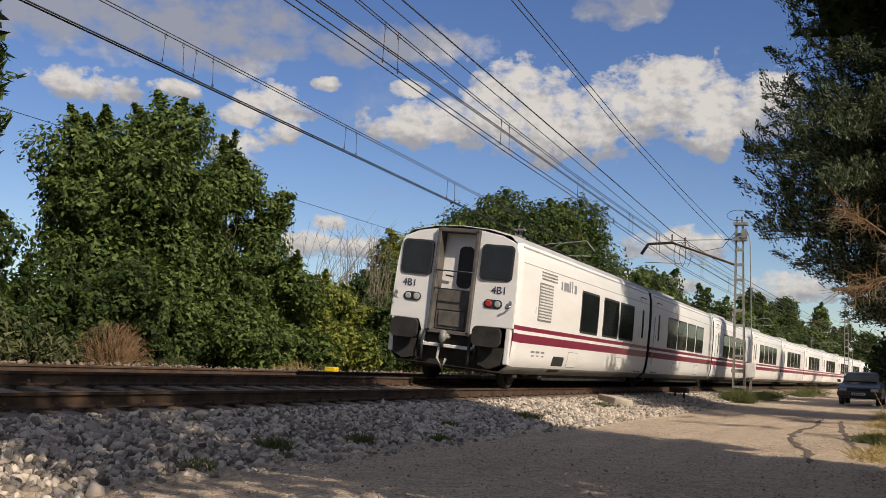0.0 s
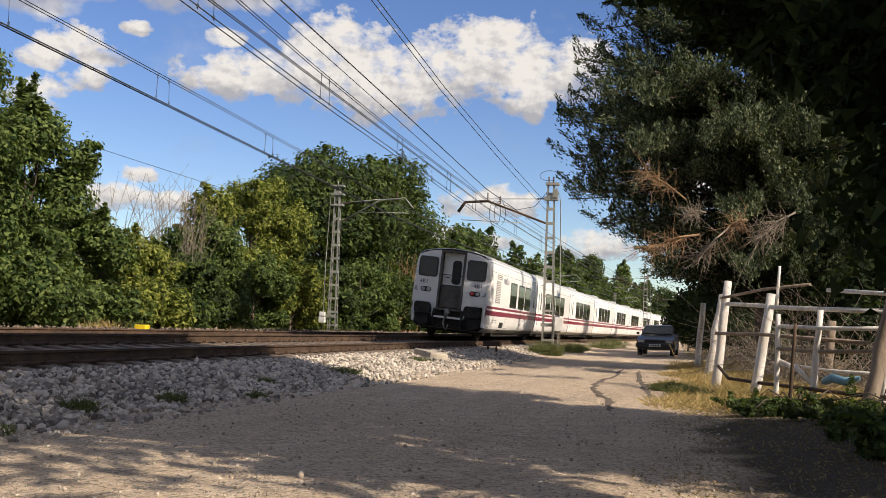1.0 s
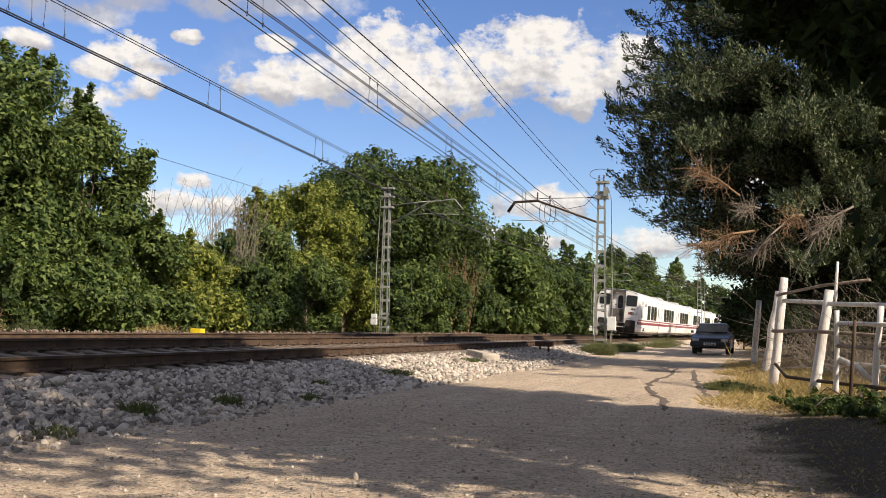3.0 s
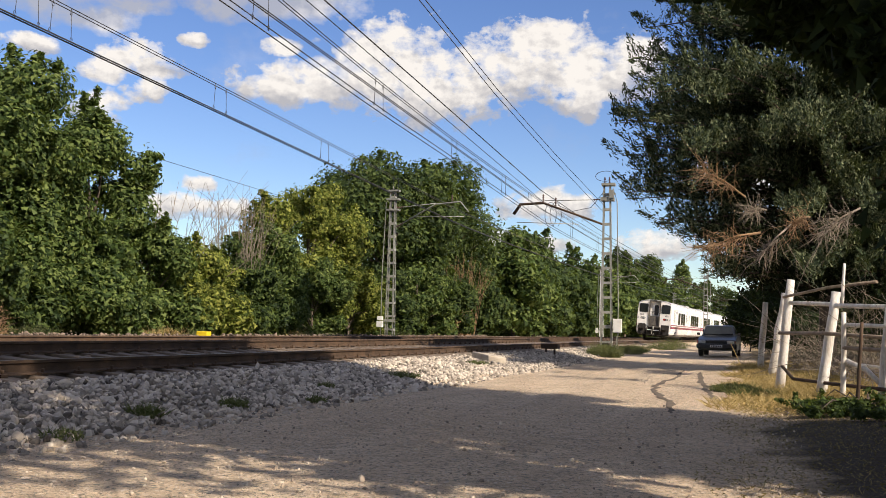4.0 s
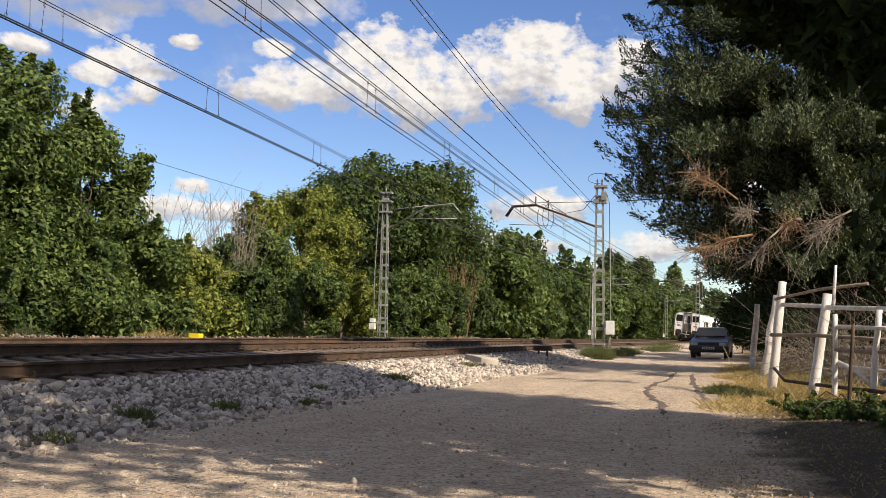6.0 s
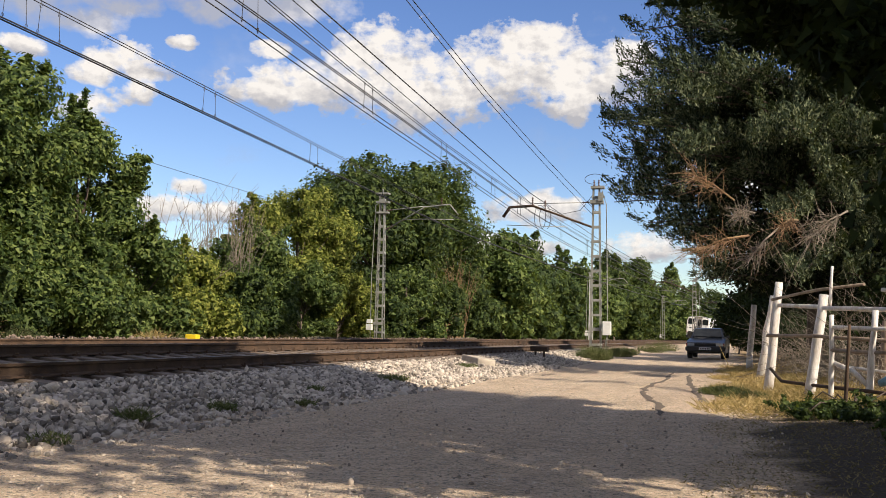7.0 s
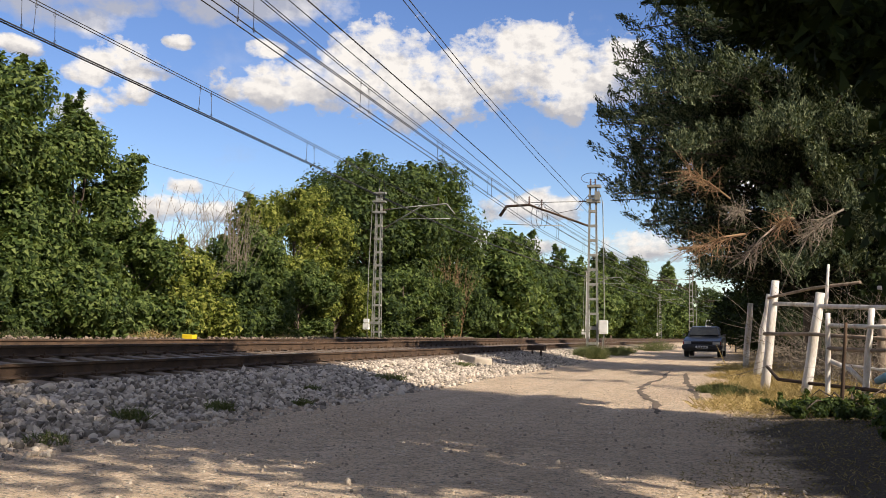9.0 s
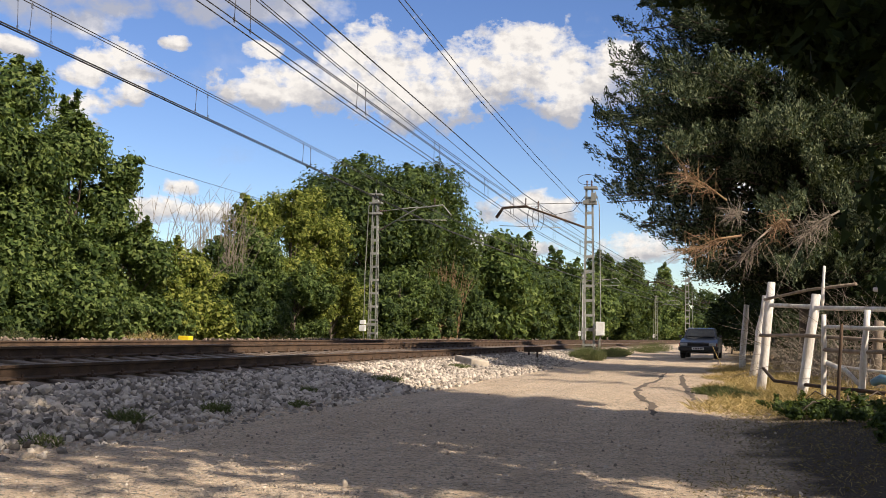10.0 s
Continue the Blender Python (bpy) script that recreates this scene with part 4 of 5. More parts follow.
def plant(at, w, d, h0, h1, n, leaves, size, mat, label, seed, name="tree", category="tree", clump=0.7, trunk=0.16, hedge=False, shoots=30, reach=0.7, long=1.7,
          group="trees along the railway", shell_=0.5):
    rng = np.random.default_rng(seed)
    t = thing(name, (*at, ground_z(*at)), label, category, group)
    cl = (cloud_hedge if hedge else cloud_round)(w, d, h0, h1, n, rng, clump)
    bm, lb = bmesh.new(), bmesh.new()
    top = h0 + (h1 - h0) * 0.6
    tube(bm, [(0, 0, -0.15), (0.05, 0.03, h0 * 0.6 + 0.2), (0.02, -0.06, top)], [trunk, trunk * 0.75, trunk * 0.3], 8)
    for c in cl[:18]:
        z0 = min(max(0.3, c[2] * 0.5), top)
        b, p = Vector((0.03, 0, z0)), Vector(c[:3])
        m = b.lerp(p, 0.45) + Vector(rng.normal(0, 0.12, 3)) + Vector((0, 0, 0.1 * (p - b).length))
        tube(lb, [b, m, p], [trunk * 0.45, trunk * 0.27, trunk * 0.1], 5)
    part("trunk", bm, BARK, t)
    tagged(part("limbs", lb, BARK, t), kind="stuff")
    quads("crown", crown(cl, leaves, size, rng, shell_, long, shoots, reach), 3, mat, t)
    return t


TALL = "tall dense green tree above the trackside hedge"
plant((-20.0, 21.2), 2.6, 2.8, 0.8, 8.3, 54, 80000, 0.106, LEAF, TALL, 11, clump=1.0, shoots=60, trunk=0.2)
plant((-19.6, 25.0), 2.0, 2.3, 0.8, 7.0, 34, 50000, 0.1, LEAF, "green tree with upright leafy shoots", 12, clump=0.8, shoots=45, reach=1.1)
SHRUB, YELLOW = "dense green shrub of the trackside hedge", "yellow-green shrub of the trackside hedge"
HEDGE = [(-20.5, 6.5, 2.4, 2.8, 5.0, LEAF), (-19.2, 11.0, 2.0, 2.5, 4.4, LEAF), (-19.4, 15.2, 1.9, 2.2, 4.3, LEAF_DARK), (-18.3, 19.6, 1.4, 2.2, 3.6, LEAF_DARK),
         (-18.2, 23.3, 1.4, 2.2, 3.9, LEAF), (-18.4, 26.6, 1.5, 2.0, 4.3, LEAF), (-18.4, 29.6, 1.6, 2.0, 4.2, LEAF_YELLOW), (-18.6, 32.8, 1.6, 2.0, 4.4, LEAF_DARK),
         (-18.9, 35.2, 1.6, 1.8, 5.4, LEAF), (-18.4, 39.0, 1.6, 2.4, 4.6, LEAF), (-18.6, 43.6, 1.7, 2.6, 5.4, LEAF_YELLOW), (-18.4, 48.2, 1.7, 2.6, 4.8, LEAF_DARK),
         (-18.4, 53.5, 1.8, 3.0, 5.6, LEAF), (-18.4, 59.5, 1.8, 3.2, 6.0, LEAF_DARK), (-18.2, 66.0, 2.0, 3.6, 6.0, LEAF_DARK), (-21.0, 29.0, 1.8, 3.0, 4.2, LEAF_DARK)]
for i, (x, y, w, d, h, mat) in enumerate(HEDGE):
    plant((x, y), w, d, 0.0, h, 36, 24000 if y < 45 else 17000, 0.1 if y < 45 else 0.14, mat, YELLOW if mat is LEAF_YELLOW else SHRUB, 30 + i, "shrub", "shrub", 0.62, 0.07, True, 26, 0.6)
plant((-19.6, 41.0), 2.2, 4.4, 1.0, 7.6, 48, 54000, 0.108, LEAF_YELLOW, "yellow-green tree rising from the hedge", 57, clump=0.9, shoots=40, reach=0.9)
plant((-22.5, 59.0), 4.4, 5.8, 2.0, 12.4, 64, 52000, 0.175, LEAF_DARK, "large dark green tree behind the hedge", 60, clump=1.5, trunk=0.3, shoots=50, reach=0.6)
plant((-22.5, 70.0), 4.4, 6.6, 2.0, 13.4, 64, 48000, 0.19, LEAF_DARK, "large dark green tree behind the hedge", 61, clump=1.7, trunk=0.3, shoots=50, reach=0.6)
for i, (x, y, d, h) in enumerate(((-19.5, 83, 5, 11.0), (-20.0, 94, 6, 12.0), (-18.5, 107, 7, 11.0), (-17.5, 121, 8, 12.0), (-16, 138, 9, 14), (-14.5, 155, 10, 16), (-11, 180, 12, 15),
                                  (-8, 210, 14, 14), (-3, 245, 18, 14), (6, 270, 18, 13), (17, 285, 18, 13))):
    plant((x, y), 3.6, d, 0.0, h, 60, 22000, 0.225 + 0.0008 * y, LEAF_DARK if i % 3 else LEAF, "leafy green trees in the far hedge", 70 + i, clump=1.5, trunk=0.25, hedge=True, shoots=40, reach=1.0)

# bare twigs standing out of the hedge


def bare_shrub(at, h, n, label, seed, mat=GREY_TWIG, spread=0.45, r=0.014, name="bare_shrub", forks=3):
    rng = np.random.default_rng(seed)
    t = thing(name, (*at, ground_z(*at)), label, "shrub", "trees along the railway")
    bm = bmesh.new()
    for i in range(n):
        lean = rng.normal(0, spread, 2)
        k = h * rng.uniform(0.6, 1.0)
        b = Vector((rng.normal(0, 0.4), rng.normal(0, 0.5), 0))
        p = [b, b + Vector((lean[0] * 0.4 * k, lean[1] * 0.4 * k, 0.5 * k)), b + Vector((lean[0] * k, lean[1] * k, k))]
        tube(bm, p, [r * 1.8, r, r * 0.35], 4, False)
        for j in range(forks):
            s = p[1].lerp(p[2], rng.random() * 0.8)
            e = s + Vector((rng.normal(0, 0.25), rng.normal(0, 0.25), rng.uniform(0.2, 0.6))) * (k * 0.22)
            tube(bm, [s, s.lerp(e, 0.5) + Vector(rng.normal(0, 0.03, 3)), e], [r * 0.7, r * 0.5, r * 0.25], 3, False)
    tagged(part("twigs", bm, mat, t), kind="stuff")
    return t


bare_shrub((-20.2, 29.6), 6.9, 46, "leafless grey shrub standing out of the hedge", 101)
bare_shrub((-19.2, 33.6), 6.3, 90, "leafless grey-brown shrub in the hedge", 102, spread=0.16)
bare_shrub((-18.0, 62.0), 6.0, 60, "leafless brown shrub in the hedge", 103, DEAD, 0.2)


def tumble_bush(at, w, h, n, label, seed, mat):
    rng = np.random.default_rng(seed)
    t = thing("dry_bush", (*at, ground_z(*at)), label, "bush", "trackside weeds")
    bm = bmesh.new()
    for i in range(n):
        o = Vector(unit(1, rng)[0] * np.array([w, w * 1.4, h]))
        o.z = abs(o.z)
        m = o * 0.5 + Vector(rng.normal(0, 0.12, 3))
        tube(bm, [Vector(rng.normal(0, 0.1, 3)) * Vector((1, 1, 0.2)), m, o, o * 1.02 + Vector(rng.normal(0, 0.12, 3))], [0.012, 0.009, 0.006, 0.003], 3, False)
    tagged(part("twigs", bm, mat, t), kind="stuff")
    return t


tumble_bush((-16.7, 17.3), 0.8, 1.25, 420, "dry brown tangled bush beside the ballast", 104, DEAD)
plant((-17.2, 14.6), 0.9, 1.5, 0.0, 1.7, 14, 9000, 0.07, WEED, "blue-green weedy bush beside the ballast", 105, "weed_bush", "bush", 0.5, 0.04, True, 40, 0.4, 3.0, "trackside weeds")


def cypress(at, w, d, h0, h1, branches, sprays, label, seed, mat=NEEDLE, size=0.16, taper=1.6, lean=0.0):
    """Limbs in all directions, each ending in plumes of fine foliage."""
    rng = np.random.default_rng(seed)
    t = thing("cypress", (*at, ground_z(*at)), label, "cypress tree", "trees over the path")
    bm, lb = bmesh.new(), bmesh.new()
    tube(bm, [(0, 0, -0.2), (0.05, 0.03, h0), (lean * 0.5, 0.0, h1 * 0.5), (lean, 0.0, h1 * 0.96)], [0.24, 0.2, 0.12, 0.03], 10)
    pos, nor, inner = [], [], []
    m = sprays // branches
    for i in range(branches):
        z = h0 + (h1 - h0) * rng.random() ** 1.05
        k = max(0.06, (1 - ((z - h0) / (h1 - h0)) ** taper)) * (0.8 + 0.22 * rng.random()) * min(1.0, 0.5 + 0.15 * (z - h0))
        a = rng.random() * 2 * math.pi
        q = z / h1 * lean
        tip = Vector((q + math.cos(a) * w * k, math.sin(a) * d * k, z + 0.25 * k * w * (rng.random() - 0.4)))
        start = Vector((q * 0.8, 0, max(0.4, z - 0.5 * k)))
        mid = start.lerp(tip, 0.5) + Vector((0, 0, 0.25 * k))
        tube(lb, [start, mid, tip], [0.05, 0.035, 0.012], 5)
        # plumes: upswept twigs along the outer half
        plumes = 10
        for j in range(plumes):
            f = 0.36 + 0.64 * (j + rng.random()) / plumes
            root = start.lerp(mid, min(1, 2 * f)) if f < 0.5 else mid.lerp(tip, 2 * f - 1)
            o = (tip - start).normalized() * 0.6 + Vector(rng.normal(0, 0.5, 3)) + Vector((0, 0, 0.6))
            o = np.array(o.normalized())
            n = m // plumes
            s = rng.random(n)
            ln = 0.5 + 0.45 * rng.random()
            p = np.array(root) + o * (s * ln)[:, None] + rng.normal(0, 1, (n, 3)) * (0.125 * (1.1 - s * 0.85))[:, None]
            pos.append(p), nor.append(o[None] * 0.9 + unit(n, rng) * 0.5)
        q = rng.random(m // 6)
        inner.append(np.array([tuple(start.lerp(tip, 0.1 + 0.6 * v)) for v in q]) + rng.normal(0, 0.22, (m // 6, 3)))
    pos, nor = np.concatenate(pos), np.concatenate(nor)
    nor /= np.linalg.norm(nor, axis=1)[:, None] + 1e-9
    part("trunk", bm, BARK, t)
    tagged(part("limbs", lb, BARK, t), kind="stuff")
    quads("crown", needles(pos, nor, size, rng), 3, mat, t)
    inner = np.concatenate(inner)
    tagged(quads("inner_foliage", leaf_polys(inner, unit(len(inner), rng), max(0.1, size * 2.2), rng, 1.4), 3, NEEDLE_SHADE, t), "inner foliage with shade put into its colour")
    return t


def needles(pos, way, size, rng):
    """Narrow scale-leaved sprays that point along the way given."""
    n = len(pos)
    side = np.cross(way, unit(n, rng))
    side /= np.linalg.norm(side, axis=1)[:, None] + 1e-9
    k = size * rng.uniform(0.6, 1.3, n)
    L, W = way * (k * 1.5)[:, None], side * (k * 0.55)[:, None]
    return np.stack([pos + W - L, pos + L, pos - W - L], axis=1)


BIG_CYPRESS = cypress((2.1, 26.5), 6.05, 3.6, 2.1, 17.5, 380, 470000, "large blue-green cypress overhanging the path", 95, size=0.037, taper=2.1)
cypress((5.0, 38.5), 4.4, 4.0, 0.6, 12.0, 110, 30000, "dark cypress beside the path", 96, size=0.1)
cypress((4.6, 47.0), 4.0, 4.0, 0.5, 11.0, 80, 16000, "dark cypress beside the path", 97, size=0.13)
cypress((5.2, 60.0), 4.0, 4.0, 0.4, 11.0, 80, 13000, "dark cypress beside the path", 98, size=0.16)
cypress((8.0, 78.0), 4.4, 5.0, 0.3, 11.0, 80, 11000, "dark cypress beside the path", 99, size=0.2)
cypress((11.0, 100.0), 5.0, 6.0, 0.3, 11.0, 80, 10000, "dark cypress beside the path", 100, size=0.22)
cypress((-23.0, 17.6), 0.7, 0.7, 0.3, 10.4, 90, 12000, "slim dark cypress behind the hedge", 94, LEAF_DARK, 0.11, 6.0)

DARK_TREE = "dense dark tree overhanging the path"
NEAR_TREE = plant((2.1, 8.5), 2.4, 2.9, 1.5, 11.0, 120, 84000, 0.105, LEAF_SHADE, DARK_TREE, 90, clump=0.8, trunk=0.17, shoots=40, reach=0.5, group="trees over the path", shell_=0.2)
# The next four trees stand out of view, added to shade the path.
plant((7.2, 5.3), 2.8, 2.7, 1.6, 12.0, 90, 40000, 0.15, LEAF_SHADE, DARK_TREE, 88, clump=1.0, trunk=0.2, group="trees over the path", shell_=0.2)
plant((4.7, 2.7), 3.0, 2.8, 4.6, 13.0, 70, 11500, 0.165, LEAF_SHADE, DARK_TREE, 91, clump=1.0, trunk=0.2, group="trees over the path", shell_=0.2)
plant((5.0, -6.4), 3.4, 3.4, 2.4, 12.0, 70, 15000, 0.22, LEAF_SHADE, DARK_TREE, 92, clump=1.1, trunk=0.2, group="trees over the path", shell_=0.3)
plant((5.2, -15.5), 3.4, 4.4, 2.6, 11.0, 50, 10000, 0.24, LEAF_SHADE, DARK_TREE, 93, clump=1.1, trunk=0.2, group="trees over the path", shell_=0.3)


def overhang(tree_):
    """A low spray of the near tree that hangs out over the path."""
    rng = np.random.default_rng(89)
    o = np.array(tree_.matrix_world.translation)
    cl = []
    for i in range(110):
        u = rng.random() ** 0.8
        low = 3.85 - 1.9 * u
        cl.append((*(np.array([-0.4 + 3.4 * u, 8.4 + rng.normal(0, 0.45), low + 0.3 + (1.6 + 1.4 * u) * rng.random() ** 1.2]) - o), rng.uniform(0.2, 0.38)))
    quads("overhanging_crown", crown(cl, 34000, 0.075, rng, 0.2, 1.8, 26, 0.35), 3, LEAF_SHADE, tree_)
    part("limb", tube(bmesh.new(), [(0, 0, 2.6), (-1.0, -0.1, 3.5), (-2.2, -0.1, 4.1)], [0.08, 0.05, 0.015], 6), BARK, tree_)


overhang(NEAR_TREE)

# boughs of the cypress that stand clear of its shade


def bough(tree_, pts, n, seed, length=0.6):
    """A limb through the points with upswept plumes of foliage on its outer part."""
    rng = np.random.default_rng(seed)
    o = tree_.matrix_world.translation
    ps = [Vector(p) - o for p in pts]
    limb = part("bough", tube(bmesh.new(), ps, [0.05, *[0.03] * (len(ps) - 2), 0.01], 6), BARK, tree_)
    pos, nor = [], []
    for i in range(n):
        f = (0.35 + 0.65 * rng.random()) * (len(ps) - 1)
        k = min(int(f), len(ps) - 2)
        root = np.array(ps[k].lerp(ps[k + 1], f - k))
        way = rng.normal(0, 0.32, 3) + np.array([-0.15, -0.2, 0.8])
        way /= np.linalg.norm(way)
        m = 90
        s = rng.random(m)
        ln = length * rng.uniform(0.5, 1.2)
        pos.append(root + way * (s * ln)[:, None] + rng.normal(0, 1, (m, 3)) * (0.1 * (1.1 - s * 0.85))[:, None])
        nor.append(way[None] * 0.9 + unit(m, rng) * 0.7)
    pos, nor = np.concatenate(pos), np.concatenate(nor)
    nor /= np.linalg.norm(nor, axis=1)[:, None]
    quads("sprays", needles(pos, nor, 0.034, rng), 3, NEEDLE, limb, "grey-green sunlit sprays")


for i, (pts, n) in enumerate((([(2.1, 26.3, 6.0), (2.6, 23.2, 5.6), (2.9, 21.2, 5.2)], 30), ([(2.1, 26.3, 6.2), (1.3, 23.0, 5.6), (0.5, 21.2, 5.1)], 34), ([(2.1, 26.3, 6.2), (1.8, 23.0, 5.7), (1.3, 21.0, 5.35)], 40),
                              ([(2.1, 26.3, 5.4), (2.1, 23.2, 5.0), (1.9, 21.2, 4.6)], 22), ([(2.1, 26.3, 4.6), (1.7, 23.2, 4.0), (1.0, 21.2, 3.45)], 34), ([(2.1, 26.3, 4.6), (2.6, 23.0, 4.0), (3.1, 21.0, 3.2)], 30),
                              ([(2.1, 26.3, 3.6), (2.0, 23.5, 2.9), (1.4, 21.5, 2.2)], 26), ([(2.1, 26.5, 7.6), (0.2, 24.6, 7.0), (-1.0, 22.6, 6.5)], 30), ([(2.1, 26.5, 6.4), (0.2, 24.6, 5.9), (-1.1, 22.4, 5.2)], 30),
                              ([(2.1, 26.5, 8.0), (-0.2, 25.4, 7.4), (-1.9, 23.6, 6.9)], 36))):
    bough(BIG_CYPRESS, pts, n, 500 + i)

# dead sprays hanging on the cypress


def dead_spray(tree_, at, to, n, seed, mat=DEAD, fan=0.5):
    rng = np.random.default_rng(seed)
    o = tree_.matrix_world.translation
    a, b = Vector(at) - o, Vector(to) - o
    bm = bmesh.new()
    tube(bm, [a, a.lerp(b, 0.5) + Vector((0, 0, 0.06)), b], [0.022, 0.016, 0.006], 5)
    ln = (b - a).length
    for i in range(n):
        s = a.lerp(b, 0.25 + 0.75 * rng.random())
        e = s + ((b - a).normalized() * 0.7 + Vector(rng.normal(0, fan, 3)) + Vector((0, 0, -0.15))) * (ln * rng.uniform(0.25, 0.6))
        m = s.lerp(e, 0.5) + Vector(rng.normal(0, 0.04, 3))
        tube(bm, [s, m, e], [0.008, 0.006, 0.003], 3, False)
        for k in range(2):
            f = m + Vector(rng.normal(0, 0.14, 3))
            tube(bm, [m, f], [0.005, 0.002], 3, False)
    part("dead_branch", bm, mat, tree_, "dry orange-brown dead branch")


dead_spray(BIG_CYPRESS, (0.1, 20.6, 3.8), (-0.75, 20.0, 4.3), 46, 201)
dead_spray(BIG_CYPRESS, (0.5, 20.4, 3.5), (0.15, 19.8, 3.4), 46, 202, GREY_TWIG)
dead_spray(BIG_CYPRESS, (0.35, 18.6, 2.85), (-0.5, 18.0, 2.55), 56, 203)
dead_spray(BIG_CYPRESS, (0.9, 18.6, 3.0), (0.3, 18.0, 2.3), 40, 204, GREY_TWIG)
dead_spray(BIG_CYPRESS, (2.0, 18.0, 3.2), (1.35, 17.4, 2.7), 60, 205, GREY_TWIG)
dead_spray(BIG_CYPRESS, (1.2, 18.4, 3.1), (0.85, 17.6, 2.9), 40, 206)

# far woods that close the horizon


def far_woods():
    rng = np.random.default_rng(5)
    n = 18000
    k = rng.random(n)
    side = rng.random(n) < 0.5
    x = np.where(side, -70 + rng.normal(0, 4, n), -110 + 330 * k)
    y = np.where(side, -60 + 420 * k, 380 + rng.normal(0, 8, n))
    top = 6.5 + 2.5 * np.sin(k * 60) + 1.5 * np.sin(k * 170) + np.where(side, -1.5, 2)
    z = -0.3 + top * rng.random(n) ** 0.7
    pos = np.stack([x, y, z], axis=1)
    nor = unit(n, rng)
    return tagged(quads("far_woods", leaf_polys(pos, nor, 1.9, rng, 1.3), 3, LEAF_DARK), "distant dark green woods", "woods", kind="stuff")


far_woods()

# ------------------------------------------------------------------ fence beside the path
WHITEWASH = mottled("flaking_whitewash", (0.42, 0.35, 0.27), (0.82, 0.8, 0.75), 3.5, 0.9, 0, 0.4, 30, (2, 2, 0.5))
GREYWOOD = mottled("weathered_wood", (0.14, 0.1, 0.07), (0.34, 0.27, 0.2), 4, 0.95, 0, 0.5, 40, (2, 2, 0.4))


def post_mesh(a, b, r, rng, sides=8):
    a, b = Vector(a), Vector(b)
    pts, rs = [], []
    for k in np.linspace(0, 1, 6):
        pts.append(a.lerp(b, k) + Vector(rng.normal(0, r * 0.12, 3)))
        rs.append(r * (1.12 - 0.2 * k) * rng.uniform(0.94, 1.06))
    return tube(bmesh.new(), pts, rs, sides)


FENCE = thing("fence", (0, 0, 0), "crooked whitewashed pole fence with dead brambles in dry grass", "fence")
frng = np.random.default_rng(3)
for a, b, r, m in (((0.51, 29.4, -0.1), (0.68, 29.4, 1.92), 0.1, WHITEWASH), ((0.63, 23.0, -0.1), (0.96, 23.0, 1.9), 0.095, WHITEWASH), ((0.6, 17.4, -0.1), (0.84, 17.4, 1.9), 0.085, WHITEWASH),
                   ((1.1, 15.5, -0.1), (1.37, 15.5, 1.62), 0.085, WHITEWASH), ((1.34, 14.4, -0.1), (1.38, 14.4, 1.27), 0.04, WHITEWASH), ((1.27, 12.2, -0.1), (1.36, 12.2, 1.1), 0.025, RUST),
                   ((1.74, 13.9, -0.1), (1.87, 13.9, 1.34), 0.05, WHITEWASH), ((2.3, 16.7, -0.1), (2.42, 16.7, 1.25), 0.09, GREYWOOD), ((2.2, 12.6, -0.1), (2.55, 12.7, 1.5), 0.1, GREYWOOD),
                   ((2.55, 13.4, -0.1), (2.65, 13.4, 1.5), 0.05, WHITEWASH), ((1.46, 15.6, 1.4), (1.5, 15.6, 2.05), 0.025, WHITEWASH), ((3.1, 13.0, -0.1), (3.15, 13.0, 1.4), 0.05, WHITEWASH)):
    part("post", post_mesh(a, b, r * 0.86, frng), m, FENCE)
for pts, r, m in (([(0.8, 17.3, 1.5), (1.35, 15.5, 1.42)], 0.035, WHITEWASH), ([(0.62, 17.3, 0.98), (1.2, 15.45, 0.98), (2.4, 13.5, 0.9)], 0.03, GREYWOOD),
                  ([(0.7, 17.4, 1.6), (1.3, 16.0, 1.7), (1.9, 15.2, 1.75)], 0.025, GREYWOOD), ([(1.35, 15.4, 1.4), (1.9, 14.2, 1.35), (2.65, 13.4, 1.32)], 0.035, WHITEWASH),
                  ([(1.38, 14.4, 1.1), (1.86, 13.85, 1.08), (3.1, 13.0, 1.1)], 0.03, WHITEWASH), ([(1.36, 14.4, 0.78), (1.82, 13.9, 0.76), (2.6, 13.4, 0.8)], 0.028, GREYWOOD),
                  ([(1.36, 14.5, 0.62), (1.6, 14.0, 0.5), (1.76, 13.9, 0.32)], 0.035, WHITEWASH), ([(1.5, 15.0, 0.55), (2.0, 14.2, 0.5), (2.6, 13.4, 0.5)], 0.025, WHITEWASH),
                  ([(0.66, 17.3, 0.42), (0.8, 16.6, 0.24), (1.2, 15.4, 0.24), (2.1, 12.8, 0.26), (3.2, 12.4, 0.22)], 0.028, RUST), ([(2.0, 14.2, 1.62), (3.2, 13.0, 1.5)], 0.03, WHITEWASH)):
    bm = bmesh.new()
    tube(bm, pts, r, 7)
    part("rail", bm, m, FENCE)
bm = bmesh.new()
tube(bm, [(1.9, 13.8, 0.36), (2.0, 13.7, 0.42), (2.15, 13.6, 0.38), (2.3, 13.5, 0.44)], [0.05, 0.07, 0.06, 0.03], 7)
part("rag", bm, mottled("blue_plastic", (0.08, 0.2, 0.28), (0.2, 0.36, 0.44), 6, 0.5, 0, 0.3), FENCE, "blue plastic rag")


